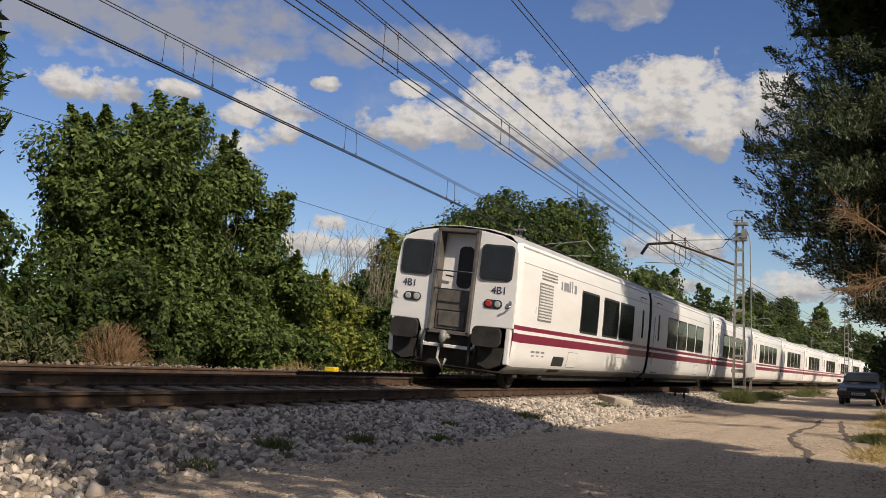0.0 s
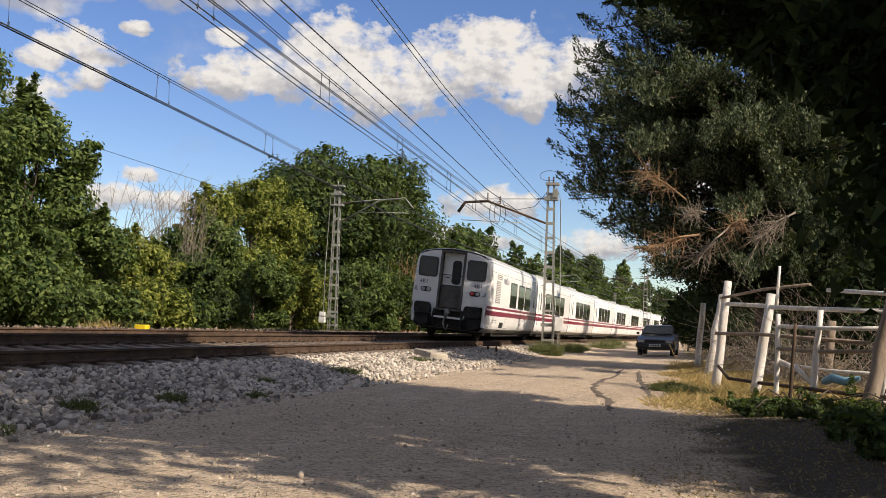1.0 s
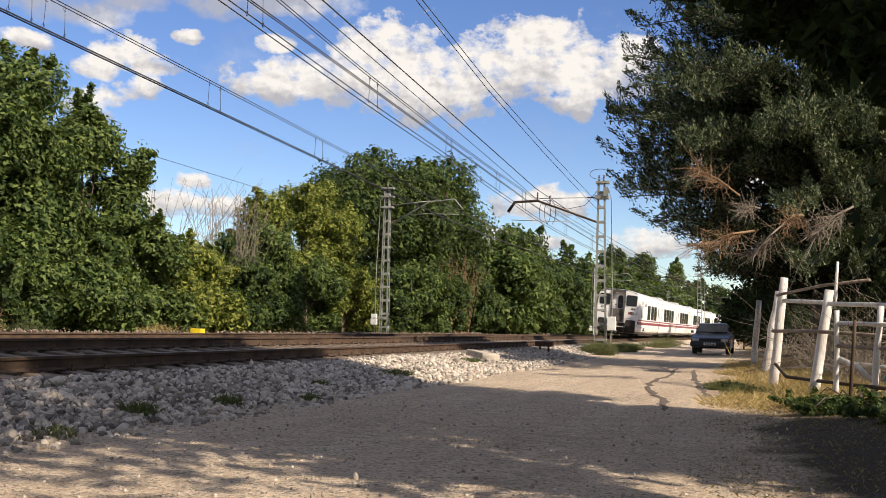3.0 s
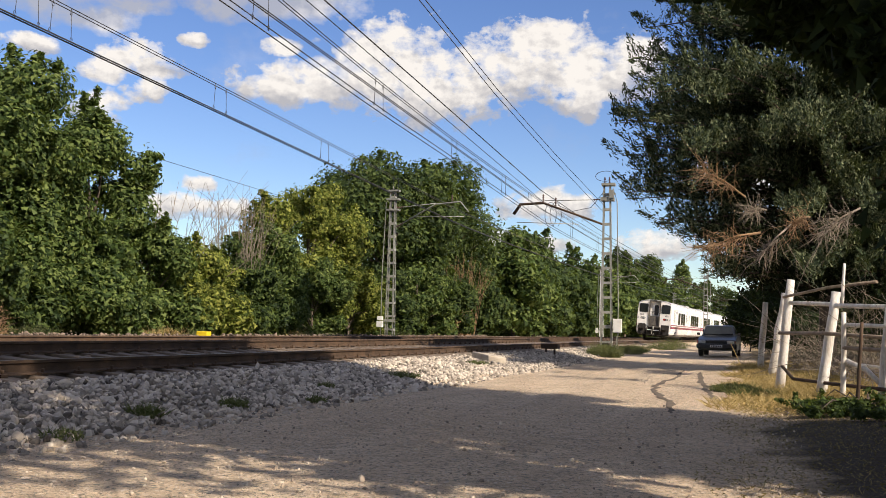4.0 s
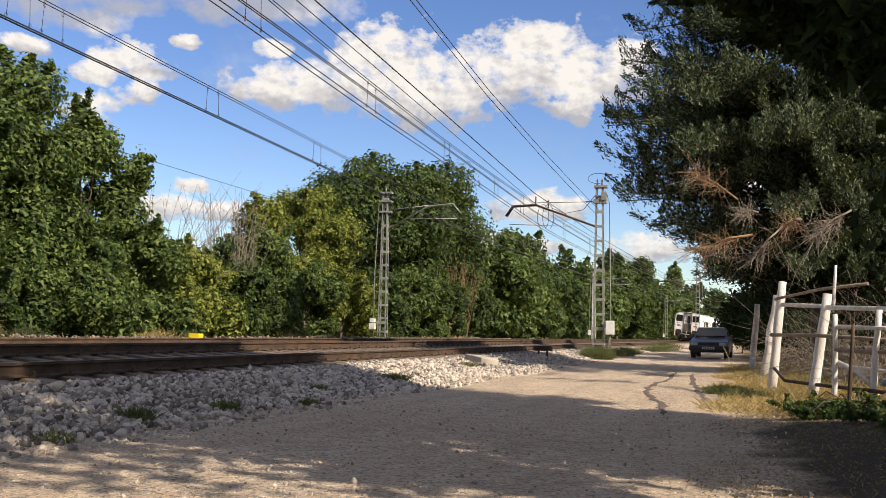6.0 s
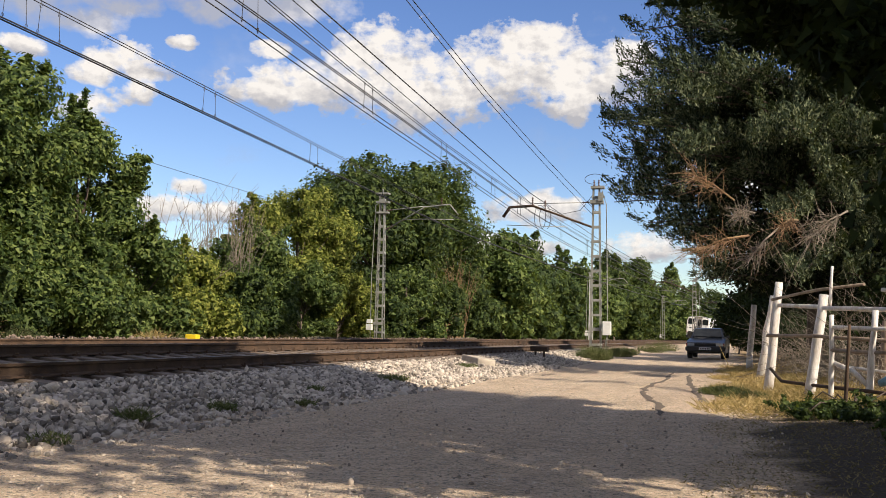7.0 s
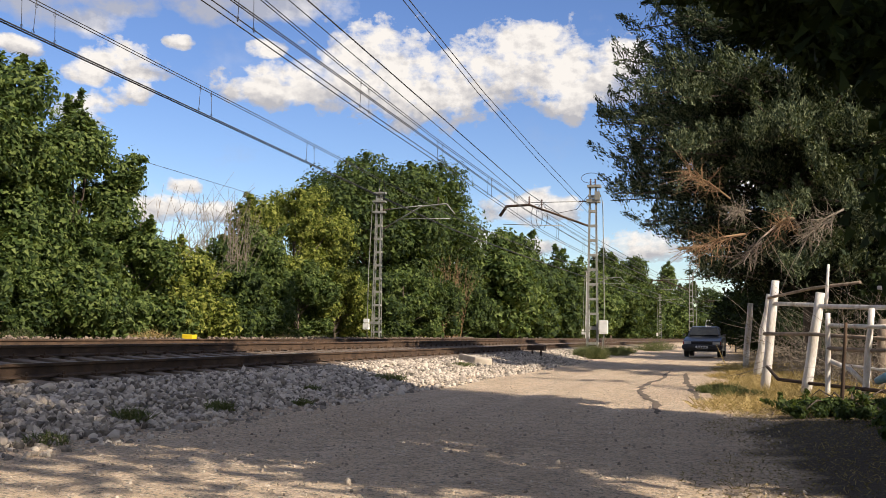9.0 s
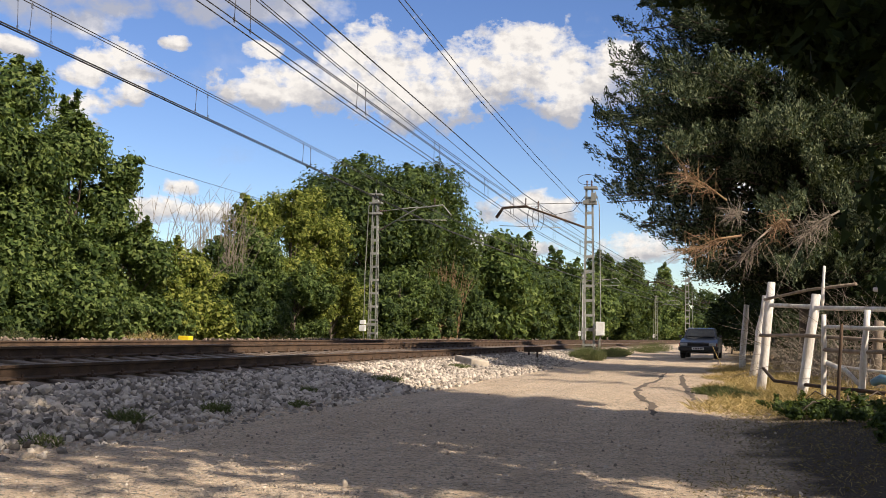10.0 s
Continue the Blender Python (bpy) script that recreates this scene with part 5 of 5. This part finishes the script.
def bramble():
    rng = np.random.default_rng(8)
    bm = bmesh.new()
    for i in range(760):
        y = rng.uniform(14.5, 27)
        x = 0.9 + (27 - y) * 0.07 + rng.uniform(0, 1.9)
        p = Vector((x, y, rng.uniform(-0.05, 0.4)))
        pts = [p]
        v = Vector((rng.normal(0, 0.4), rng.normal(0, 0.5), rng.uniform(0.4, 1.0)))
        for k in range(5):
            v = v + Vector((rng.normal(0, 0.3), rng.normal(0, 0.3), rng.normal(-0.12, 0.25)))
            p = p + v * rng.uniform(0.2, 0.42)
            p.z = max(p.z, 0.05)
            pts.append(p)
        r = rng.uniform(0.003, 0.007)
        tube(bm, pts, [r, r, r * 0.9, r * 0.8, r * 0.6, r * 0.3], 3, False)
    return tagged(part("brambles", bm, GREY_TWIG), "tangle of dead bramble stems behind the fence", "brambles", kind="stuff")


bramble()
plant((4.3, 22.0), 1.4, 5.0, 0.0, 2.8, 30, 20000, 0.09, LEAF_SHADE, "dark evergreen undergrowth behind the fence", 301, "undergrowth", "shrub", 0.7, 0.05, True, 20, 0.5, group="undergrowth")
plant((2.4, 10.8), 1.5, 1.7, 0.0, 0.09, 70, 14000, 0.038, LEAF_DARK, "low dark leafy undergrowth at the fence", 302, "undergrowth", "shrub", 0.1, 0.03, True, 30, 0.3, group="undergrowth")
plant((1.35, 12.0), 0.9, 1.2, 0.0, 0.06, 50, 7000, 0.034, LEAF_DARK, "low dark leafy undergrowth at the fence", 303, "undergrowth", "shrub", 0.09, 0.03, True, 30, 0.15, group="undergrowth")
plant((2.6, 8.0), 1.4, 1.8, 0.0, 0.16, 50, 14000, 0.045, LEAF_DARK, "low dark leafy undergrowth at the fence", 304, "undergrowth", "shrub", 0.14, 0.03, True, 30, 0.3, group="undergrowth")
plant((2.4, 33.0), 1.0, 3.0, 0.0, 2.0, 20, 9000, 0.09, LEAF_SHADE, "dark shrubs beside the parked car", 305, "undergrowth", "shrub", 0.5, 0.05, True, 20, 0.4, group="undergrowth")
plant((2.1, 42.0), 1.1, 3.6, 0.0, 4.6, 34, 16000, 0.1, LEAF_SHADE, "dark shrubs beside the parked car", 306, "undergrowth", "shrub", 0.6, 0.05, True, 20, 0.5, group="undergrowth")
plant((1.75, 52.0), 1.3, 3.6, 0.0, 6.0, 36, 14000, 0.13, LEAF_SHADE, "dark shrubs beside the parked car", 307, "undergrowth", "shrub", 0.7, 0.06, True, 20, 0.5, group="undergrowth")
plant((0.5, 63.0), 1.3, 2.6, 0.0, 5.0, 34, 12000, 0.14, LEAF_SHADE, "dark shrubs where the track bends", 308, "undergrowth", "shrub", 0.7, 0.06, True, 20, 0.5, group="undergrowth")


def blades(pos, h, w, rng, lean=0.5):
    n = len(pos)
    d = rng.normal(0, lean, (n, 3))
    d[:, 2] = 1
    d /= np.linalg.norm(d, axis=1)[:, None]
    L = h * rng.uniform(0.5, 1.2, n)
    s = np.cross(d, unit(n, rng))
    s /= np.linalg.norm(s, axis=1)[:, None] + 1e-9
    s *= (w * rng.uniform(0.7, 1.3, n))[:, None]
    tip = pos + d * L[:, None] + rng.normal(0, 0.004, (n, 3))
    mid = pos + d * (L * 0.55)[:, None] + np.array([0, 0, 0.006])
    return np.stack([pos - s, pos + s, mid + s * 0.6, tip], axis=1)


def straw_field():
    rng = np.random.default_rng(9)
    n = 42000
    y = 11.5 + 21 * rng.random(n) ** 1.3
    x = -0.2 + rng.random(n) ** 0.85 * 2.7 + 0.25 * np.sin(y * 1.3)
    keep = rng.random(n) < np.clip((y - 11.5) / 3, 0.06, 1)
    x, y = x[keep], y[keep]
    pos = np.stack([x, y, [ground_z(a, b) - 0.01 for a, b in zip(x, y)]], axis=1)
    return tagged(quads("dry_grass", blades(pos, 0.2, 0.0032, rng, 1.8), 4, STRAW), "dry yellow straw and flattened grass on the verge", "dry grass", kind="stuff")


straw_field()


def verge_grass():
    rng = np.random.default_rng(10)
    n = 24000
    y = 5.5 + 9.5 * rng.random(n)
    x = -0.1 + rng.random(n) ** 0.9 * 2.8 + 0.2 * np.sin(y * 1.7)
    pos = np.stack([x, y, [ground_z(a, b) - 0.01 for a, b in zip(x, y)]], axis=1)
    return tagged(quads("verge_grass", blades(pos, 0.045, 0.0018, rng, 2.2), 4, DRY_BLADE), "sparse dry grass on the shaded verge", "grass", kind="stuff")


verge_grass()


def weed(at, w, h, n, label, seed, mat=WEED):
    rng = np.random.default_rng(seed)
    t = thing("weed", (*at, ground_z(*at)), label, "weed", "trackside weeds")
    a, q = rng.random(n) * 6.283, rng.random(n) ** 0.6
    pos = np.stack([np.cos(a) * q * w, np.sin(a) * q * w, np.zeros(n)], axis=1)
    tagged(quads("stalks", blades(pos, h * 1.2, 0.004, rng, 0.7), 4, mat, t), kind="stuff")
    m = n * 2
    a, q = rng.random(m) * 6.283, rng.random(m) ** 0.6
    top = np.stack([np.cos(a) * q * w * 1.2, np.sin(a) * q * w * 1.2, h * (0.2 + 0.7 * rng.random(m)) * (1.1 - 0.5 * q)], axis=1)
    tagged(quads("leaves", leaf_polys(top, unit(m, rng), 0.012 + h * 0.02, rng, 2.5), 3, mat, t), kind="stuff")
    return t


for i, (x, y, w, h, n) in enumerate(((-5.25, 7.65, 0.14, 0.16, 150), (-5.2, 9.15, 0.14, 0.14, 140), (-5.5, 12.2, 0.1, 0.1, 70), (-5.6, 15.6, 0.28, 0.13, 240), (-5.9, 21.5, 0.26, 0.12, 220),
                                     (-5.0, 37.0, 0.6, 0.5, 1400), (-5.3, 38.8, 0.5, 0.5, 1000), (-5.0, 45.0, 0.7, 0.45, 1000), (-5.2, 49.5, 0.7, 0.4, 900), (-4.6, 60, 0.9, 0.6, 600),
                                     (-4.4, 68, 0.9, 0.7, 600), (-0.1, 16.2, 0.35, 0.16, 700), (0.2, 15.2, 0.35, 0.14, 500), (-4.9, 10.6, 0.12, 0.1, 90), (-5.0, 6.2, 0.15, 0.1, 120))):
    weed((x, y), w, h, n, "dusty green weed tuft at the edge of the ballast" if x < -2 else "low green grass tuft in the straw", 400 + i)
for i, y in enumerate((24.5, 27, 30.5, 19.0, 34, 38.5, 44, 47, 52)):
    weed((-16.3 - 0.3 * (i % 3), y), 0.5, 0.42, 260, "dry yellowish weeds at the foot of the hedge", 440 + i, STRAW if i % 4 == 0 else WEED)
bm = bmesh.new()
tube(bm, [(0, 0, -0.05), (-0.12, 0.02, 0.35), (-0.3, 0.05, 0.75)], [0.014, 0.011, 0.006], 6)
part("stem", bm, STRAW, thing("dry_stalk", (0.05, 24.0, ground_z(0.05, 24.0)), "single pale dry stalk leaning over the straw", "stalk"))

# ------------------------------------------------------------------ parked car
CAR_PAINT = mottled("faded_blue_grey_car_paint", (0.055, 0.058, 0.064), (0.1, 0.104, 0.112), 1.5, 0.3, 0.3, 0.02)
PLASTIC = mottled("black_car_plastic", (0.015, 0.015, 0.016), (0.04, 0.04, 0.04), 6, 0.6, 0, 0.05)
LAMP = mottled("headlamp_glass", (0.35, 0.36, 0.36), (0.5, 0.52, 0.52), 6, 0.1, 0, 0)
PLATE = mottled("white_plate", (0.6, 0.6, 0.58), (0.7, 0.7, 0.68), 6, 0.4, 0, 0)


def slab(bm, outline, half, inset_top=0.0, zt=None):
    """A side outline of (y, z) drawn across the car's width; points above zt come in by inset_top."""
    sides = []
    for s in (-1, 1):
        sides.append([bm.verts.new((s * (half - (inset_top if zt and z > zt else 0)), y, z)) for y, z in outline])
    n = len(outline)
    for k in range(n):
        bm.faces.new((sides[0][k], sides[0][(k + 1) % n], sides[1][(k + 1) % n], sides[1][k]))
    bm.faces.new(sides[0]), bm.faces.new(sides[1][::-1])
    bmesh.ops.recalc_face_normals(bm, faces=bm.faces)
    bmesh.ops.bevel(bm, geom=[e for e in bm.edges if e.calc_face_angle(0) > 0.5], offset=0.03, segments=2, affect="EDGES")
    return bm


def parked_car(at):
    t = thing("parked_car", at, "old blue-grey saloon car parked on the dirt track", "car")
    part("body", slab(bmesh.new(), [(0.0, 0.34), (-0.03, 0.55), (0.03, 0.72), (0.5, 0.82), (1.15, 0.9), (3.3, 0.93), (4.15, 0.88), (4.2, 0.5), (4.1, 0.3), (3.7, 0.26), (0.4, 0.26)], 0.81), CAR_PAINT, t)
    part("cabin", slab(bmesh.new(), [(1.1, 0.88), (1.78, 1.36), (2.0, 1.39), (2.9, 1.38), (3.1, 1.34), (3.5, 0.9)], 0.74, 0.14, 1.2), CAR_PAINT, t)
    for name, pts in (("windscreen", [(-0.64, 1.2, 0.97), (0.64, 1.2, 0.97), (0.55, 1.7, 1.32), (-0.55, 1.7, 1.32)]), ("rear_window", [(0.6, 3.44, 0.97), (-0.6, 3.44, 0.97), (-0.52, 3.14, 1.3), (0.52, 3.14, 1.3)])):
        bm = bmesh.new()
        off = Vector((0, -0.035 if name == "windscreen" else 0.035, 0.03))
        a = [bm.verts.new(Vector(p) + off) for p in pts]
        b = [bm.verts.new(Vector(p) - off * 0.3) for p in pts]
        bm.faces.new(a), bm.faces.new(b[::-1])
        for k in range(4):
            bm.faces.new((a[k], b[k], b[(k + 1) % 4], a[(k + 1) % 4]))
        bmesh.ops.recalc_face_normals(bm, faces=bm.faces)
        part(name, bm, GLASS, t)
    for s in (-1, 1):
        for y in (0.75, 3.35):
            bm = bmesh.new()
            tube(bm, [(s * 0.62, y, 0.29), (s * 0.8, y, 0.29), (s * 0.82, y, 0.29)], [0.29, 0.29, 0.25], 20)
            wh = part("wheel", bm, RUBBER, t)
            bm = bmesh.new()
            tube(bm, [(s * 0.815, y, 0.29), (s * 0.835, y, 0.29)], [0.17, 0.15], 16)
            part("rim", bm, CHROME, wh)
        bm = bmesh.new()
        box(bm, min(s * 0.46, s * 0.76), max(s * 0.46, s * 0.76), -0.05, 0.05, 0.57, 0.7, 0.015)
        part("headlight", bm, LAMP, t)
        bm = bmesh.new()
        box(bm, min(s * 0.77, s * 0.81), max(s * 0.77, s * 0.81), -0.03, 0.08, 0.57, 0.69, 0.01)
        part("indicator", bm, RED_GLASS, t)
        bm = bmesh.new()
        box(bm, min(s * 0.82, s * 0.95), max(s * 0.82, s * 0.95), 1.35, 1.42, 0.93, 1.05, 0.015)
        part("wing_mirror", bm, PLASTIC, t)
        bm = bmesh.new()
        for y0, y1 in ((1.62, 2.3), (2.36, 3.05)):
            box(bm, min(s * 0.68, s * 0.725), max(s * 0.68, s * 0.725), y0, y1, 0.99, 1.19, 0.01)
        part("side_window", bm, GLASS, t)
        bm = bmesh.new()
        tube(bm, [(s * 0.3 - 0.3, 1.14, 0.98), (s * 0.3 + 0.15, 1.3, 1.06)], 0.012, 5)
        part("wiper", bm, PLASTIC, t)
    bm = bmesh.new()
    box(bm, -0.45, 0.45, -0.045, 0.05, 0.58, 0.69, 0.01)
    for i in range(4):
        box(bm, -0.43, 0.43, -0.055, -0.04, 0.59 + i * 0.026, 0.603 + i * 0.026)
    part("grille", bm, PLASTIC, t)
    bm = bmesh.new()
    box(bm, -0.84, 0.84, -0.14, 0.1, 0.36, 0.54, 0.03)
    bp = part("bumper", bm, PLASTIC, t)
    bm = bmesh.new()
    box(bm, -0.26, 0.26, -0.155, -0.13, 0.4, 0.51, 0.005)
    pl = part("licence_plate", bm, PLATE, bp)
    bm = bmesh.new()
    for i in range(6):
        box(bm, -0.21 + i * 0.072, -0.165 + i * 0.072, -0.16, -0.154, 0.425, 0.485)
    part("plate_bars", bm, PLASTIC, pl)
    return t


parked_car(Matrix.Translation((-1.05, 43.6, 0.02)) @ pose(0, 0, 0, 0, 0, -3))

# ------------------------------------------------------------------ trackside odds and ends
bm = bmesh.new()
box(bm, -0.17, 0.17, -0.12, 0.12, 0, 0.16, 0.02)
YELLOW_PAINT = mottled("yellow_paint", (0.62, 0.42, 0.01), (0.8, 0.58, 0.02), 5, 0.6, 0, 0.1)
part("block", bm, YELLOW_PAINT, thing("yellow_marker", (-14.3, 23.4, 0.58), "bright yellow marker block on the far ballast", "marker"))
bm = bmesh.new()
box(bm, -0.25, 0.25, -0.5, 0.5, -0.12, 0.12, 0.03)
part("slab_body", bm, mottled("pale_stone", (0.35, 0.29, 0.22), (0.55, 0.48, 0.38), 5, 0.9, 0, 0.5), thing("stone_slab", pose(-6.1, 23.4, ground_z(-6.1, 23.4) + 0.06, 4, 6, 40), "pale broken concrete slab on the ballast slope", "slab"))
dev = thing("signal_box", (-6.3, 32.6, ground_z(-6.3, 32.6)), "rusty trackside box on short legs", "signal box")
bm = bmesh.new()
box(bm, -0.3, 0.3, -0.2, 0.2, 0.18, 0.36, 0.02)
part("case", bm, RUST, dev)
for s in (-1, 1):
    bm = bmesh.new()
    box(bm, s * 0.15 - 0.03, s * 0.15 + 0.03, -0.03, 0.03, -0.1, 0.18)
    part("leg", bm, RUST, dev)

# Dark colour stands for a bare branch's shadow on the path; no branch is built.
BRANCH_SHADE = mottled("branch_shadow_tone", (0.08, 0.06, 0.042), (0.18, 0.135, 0.095), 6, 0.95, 0, 0.5)


def branch_shadow(pts, width, seed):
    """A branch's shadow as a winding dark ribbon, dipped between low lips."""
    rng = np.random.default_rng(seed)
    vs, fs = [], []
    ps = [Vector((*p, 0)) for p in pts]
    line = [ps[i].lerp(ps[i + 1], k / 8) for i in range(len(ps) - 1) for k in range(8)] + [ps[-1]]
    for i, p in enumerate(line):
        x = p.x + 0.02 * math.sin(i * 0.8 + seed) + rng.normal(0, 0.02)
        w = width * rng.uniform(0.5, 1.25) * min(1.0, 0.25 + 0.2 * min(i, len(line) - 1 - i))
        for dx, dz in ((-w, 0.003), (-w * 0.5, 0.012), (0, 0.008), (w * 0.5, 0.012), (w, 0.003)):
            vs.append((x + dx, p.y, ground_z(x + dx, p.y) + dz))
    for i in range(len(line) - 1):
        for k in range(4):
            fs.append((i * 5 + k, i * 5 + k + 1, i * 5 + k + 6, i * 5 + k + 5))
    return tagged(part("runnel", (vs, [], fs), BRANCH_SHADE, smooth=True), "branch shadow drawn as a dark winding ribbon on the dirt track", "runnel", "runnels in the path", "structure")


branch_shadow([(-1.5, 26.5), (-1.35, 22.0), (-1.5, 17.5), (-1.25, 15.2), (-0.95, 13.6), (-0.78, 11.4)], 0.055, 1)
branch_shadow([(-1.0, 25.0), (-0.85, 21.0), (-0.62, 17.6), (-0.45, 15.2), (-0.2, 13.2)], 0.06, 2)

# ------------------------------------------------------------------ ballast and gravel


def stone_shape(rng):
    t = (1 + 5 ** 0.5) / 2
    v = np.array([(-1, t, 0), (1, t, 0), (-1, -t, 0), (1, -t, 0), (0, -1, t), (0, 1, t), (0, -1, -t), (0, 1, -t), (t, 0, -1), (t, 0, 1), (-t, 0, -1), (-t, 0, 1)]) / 1.9
    return v * rng.uniform(0.6, 1.2, (12, 1)) * np.array([1.15, 1.0, 0.8]) + rng.normal(0, 0.11, (12, 3))


ICO = np.array([(0, 11, 5), (0, 5, 1), (0, 1, 7), (0, 7, 10), (0, 10, 11), (1, 5, 9), (5, 11, 4), (11, 10, 2), (10, 7, 6), (7, 1, 8), (3, 9, 4), (3, 4, 2), (3, 2, 6), (3, 6, 8),
                (3, 8, 9), (4, 9, 5), (2, 4, 11), (6, 2, 10), (8, 6, 7), (9, 8, 1)])


def stone_stuff(name, pos, size, mat, parent, rng, label=""):
    n = len(pos)
    shapes = np.stack([stone_shape(rng) for _ in range(24)])
    v = shapes[rng.integers(24, size=n)] * rng.uniform(0.65, 1.25, (n, 1, 3))
    q = rng.normal(size=(n, 4))
    q /= np.linalg.norm(q, axis=1)[:, None]
    w, x, y, z = q.T
    M = np.stack([np.stack([1 - 2 * (y * y + z * z), 2 * (x * y - z * w), 2 * (x * z + y * w)], -1), np.stack([2 * (x * y + z * w), 1 - 2 * (x * x + z * z), 2 * (y * z - x * w)], -1),
                  np.stack([2 * (x * z - y * w), 2 * (y * z + x * w), 1 - 2 * (x * x + y * y)], -1)], 1)
    v = np.einsum("nij,nkj->nki", M, v) * (size * rng.lognormal(0, 0.3, n))[:, None, None] + pos[:, None, :]
    f = (ICO[None] + 12 * np.arange(n)[:, None, None]).reshape(-1, 3)
    me = bpy.data.meshes.new(name)
    me.vertices.add(n * 12), me.loops.add(f.size), me.polygons.add(len(f))
    me.vertices.foreach_set("co", v.astype(np.float32).ravel())
    me.loops.foreach_set("vertex_index", f.astype(np.int32).ravel())
    me.polygons.foreach_set("loop_start", np.arange(0, f.size, 3, dtype=np.int32))
    me.update(calc_edges=True)
    me.materials.append(mat)
    ob = new(name, me)
    ob.parent = parent
    return tagged(ob, label, kind="stuff")


def stone_material(name, dark, light, per_object=False):
    m, tr, b = material(name, 0.9)
    if per_object:
        rnd = tr.nodes.new("ShaderNodeObjectInfo").outputs["Random"]
    else:
        rnd = tr.nodes.new("ShaderNodeNewGeometry").outputs["Random Per Island"]
    f = math_of(tr, "ADD", math_of(tr, "MULTIPLY", rnd, 0.65), math_of(tr, "MULTIPLY", noise_of(tr, 30, 4), 0.35))
    mid = tuple((p + q) / 2 for p, q in zip(dark, light))
    tr.links.new(ramp_of(tr, f, [(0.12, dark), (0.45, mid), (0.85, light)]), b.inputs["Base Color"])
    bump_of(tr, b, noise_of(tr, 60, 4), 0.4, 0.01)
    return m


BALLAST = stone_material("ballast_limestone", (0.05, 0.038, 0.028), (0.68, 0.585, 0.47))
BALLAST_ONE = stone_material("ballast_limestone_piece", (0.05, 0.038, 0.028), (0.68, 0.585, 0.47), True)
PEBBLE = stone_material("path_pebbles", (0.16, 0.12, 0.09), (0.72, 0.6, 0.46))
CRIB = stone_material("greasy_ballast", (0.035, 0.025, 0.018), (0.27, 0.2, 0.145))
BED_THING = thing("ballast_bed", (0, 0, 0), "grey-white crushed limestone ballast of the railway", "ballast", kind="structure")


def scatter(n, x0, x1, y0, y1, rng, lift=0.0, bias=1.0):
    y = y0 + (y1 - y0) * rng.random(n) ** bias
    x = x0 + (x1 - x0) * rng.random(n)
    return np.stack([x + [bend(b) for b in y], y, [ground_z(a + bend(b), b) + lift + 0.02 * rng.random() for a, b in zip(x, y)]], axis=1)


srng = np.random.default_rng(21)
slope = np.concatenate([scatter(8500, -7.0, -5.0, 2, 15, srng), scatter(6000, -7.0, -5.05, 15, 28, srng), scatter(3500, -7.0, -5.1, 28, 50, srng, bias=1.3)])
ragged = scatter(2600, -5.4, -4.5, 2, 34, srng, -0.01)
order = np.argsort(np.hypot(slope[:, 0] + 5.2, slope[:, 1] - 7.0))
stone_stuff("ballast_stones", np.concatenate([slope[order[300:]], ragged]), 0.033, BALLAST, BED_THING, srng)
shared = []
for k in range(8):
    me = bpy.data.meshes.new("ballast_stone")
    me.from_pydata([tuple(v) for v in stone_shape(srng) * 0.04], [], [tuple(int(i) for i in f) for f in ICO])
    me.materials.append(BALLAST_ONE)
    shared.append(me)
for i, p in enumerate(slope[order[:300]]):
    ob = new("ballast_stone", shared[i % 8])
    ob.parent = BED_THING
    ob.matrix_world = Matrix.LocRotScale(p, Euler(srng.uniform(0, 6.28, 3)), Vector(srng.uniform(0.7, 1.4, 3)))
crib = np.concatenate([scatter(2000, -9.05, -7.45, 3, 34, srng, -0.015), scatter(1000, -11.3, -9.25, 6, 40, srng, -0.015), scatter(700, -13.0, -11.5, 8, 40, srng, -0.01), scatter(2200, -15.0, -13.3, 8, 55, srng, 0.02)])
stone_stuff("crib_stones", crib, 0.038, CRIB, BED_THING, srng)
gravel = tagged(new("path_gravel"), "loose pebbles strewn over the dirt track", "gravel", kind="stuff")
pb = np.concatenate([scatter(3600, -4.9, 0.5, 3.5, 12, srng, -0.012), scatter(1200, -5.0, 0.6, 12, 30, srng, -0.014)])
stone_stuff("pebbles", pb, 0.0105, PEBBLE, gravel, srng)

motions()
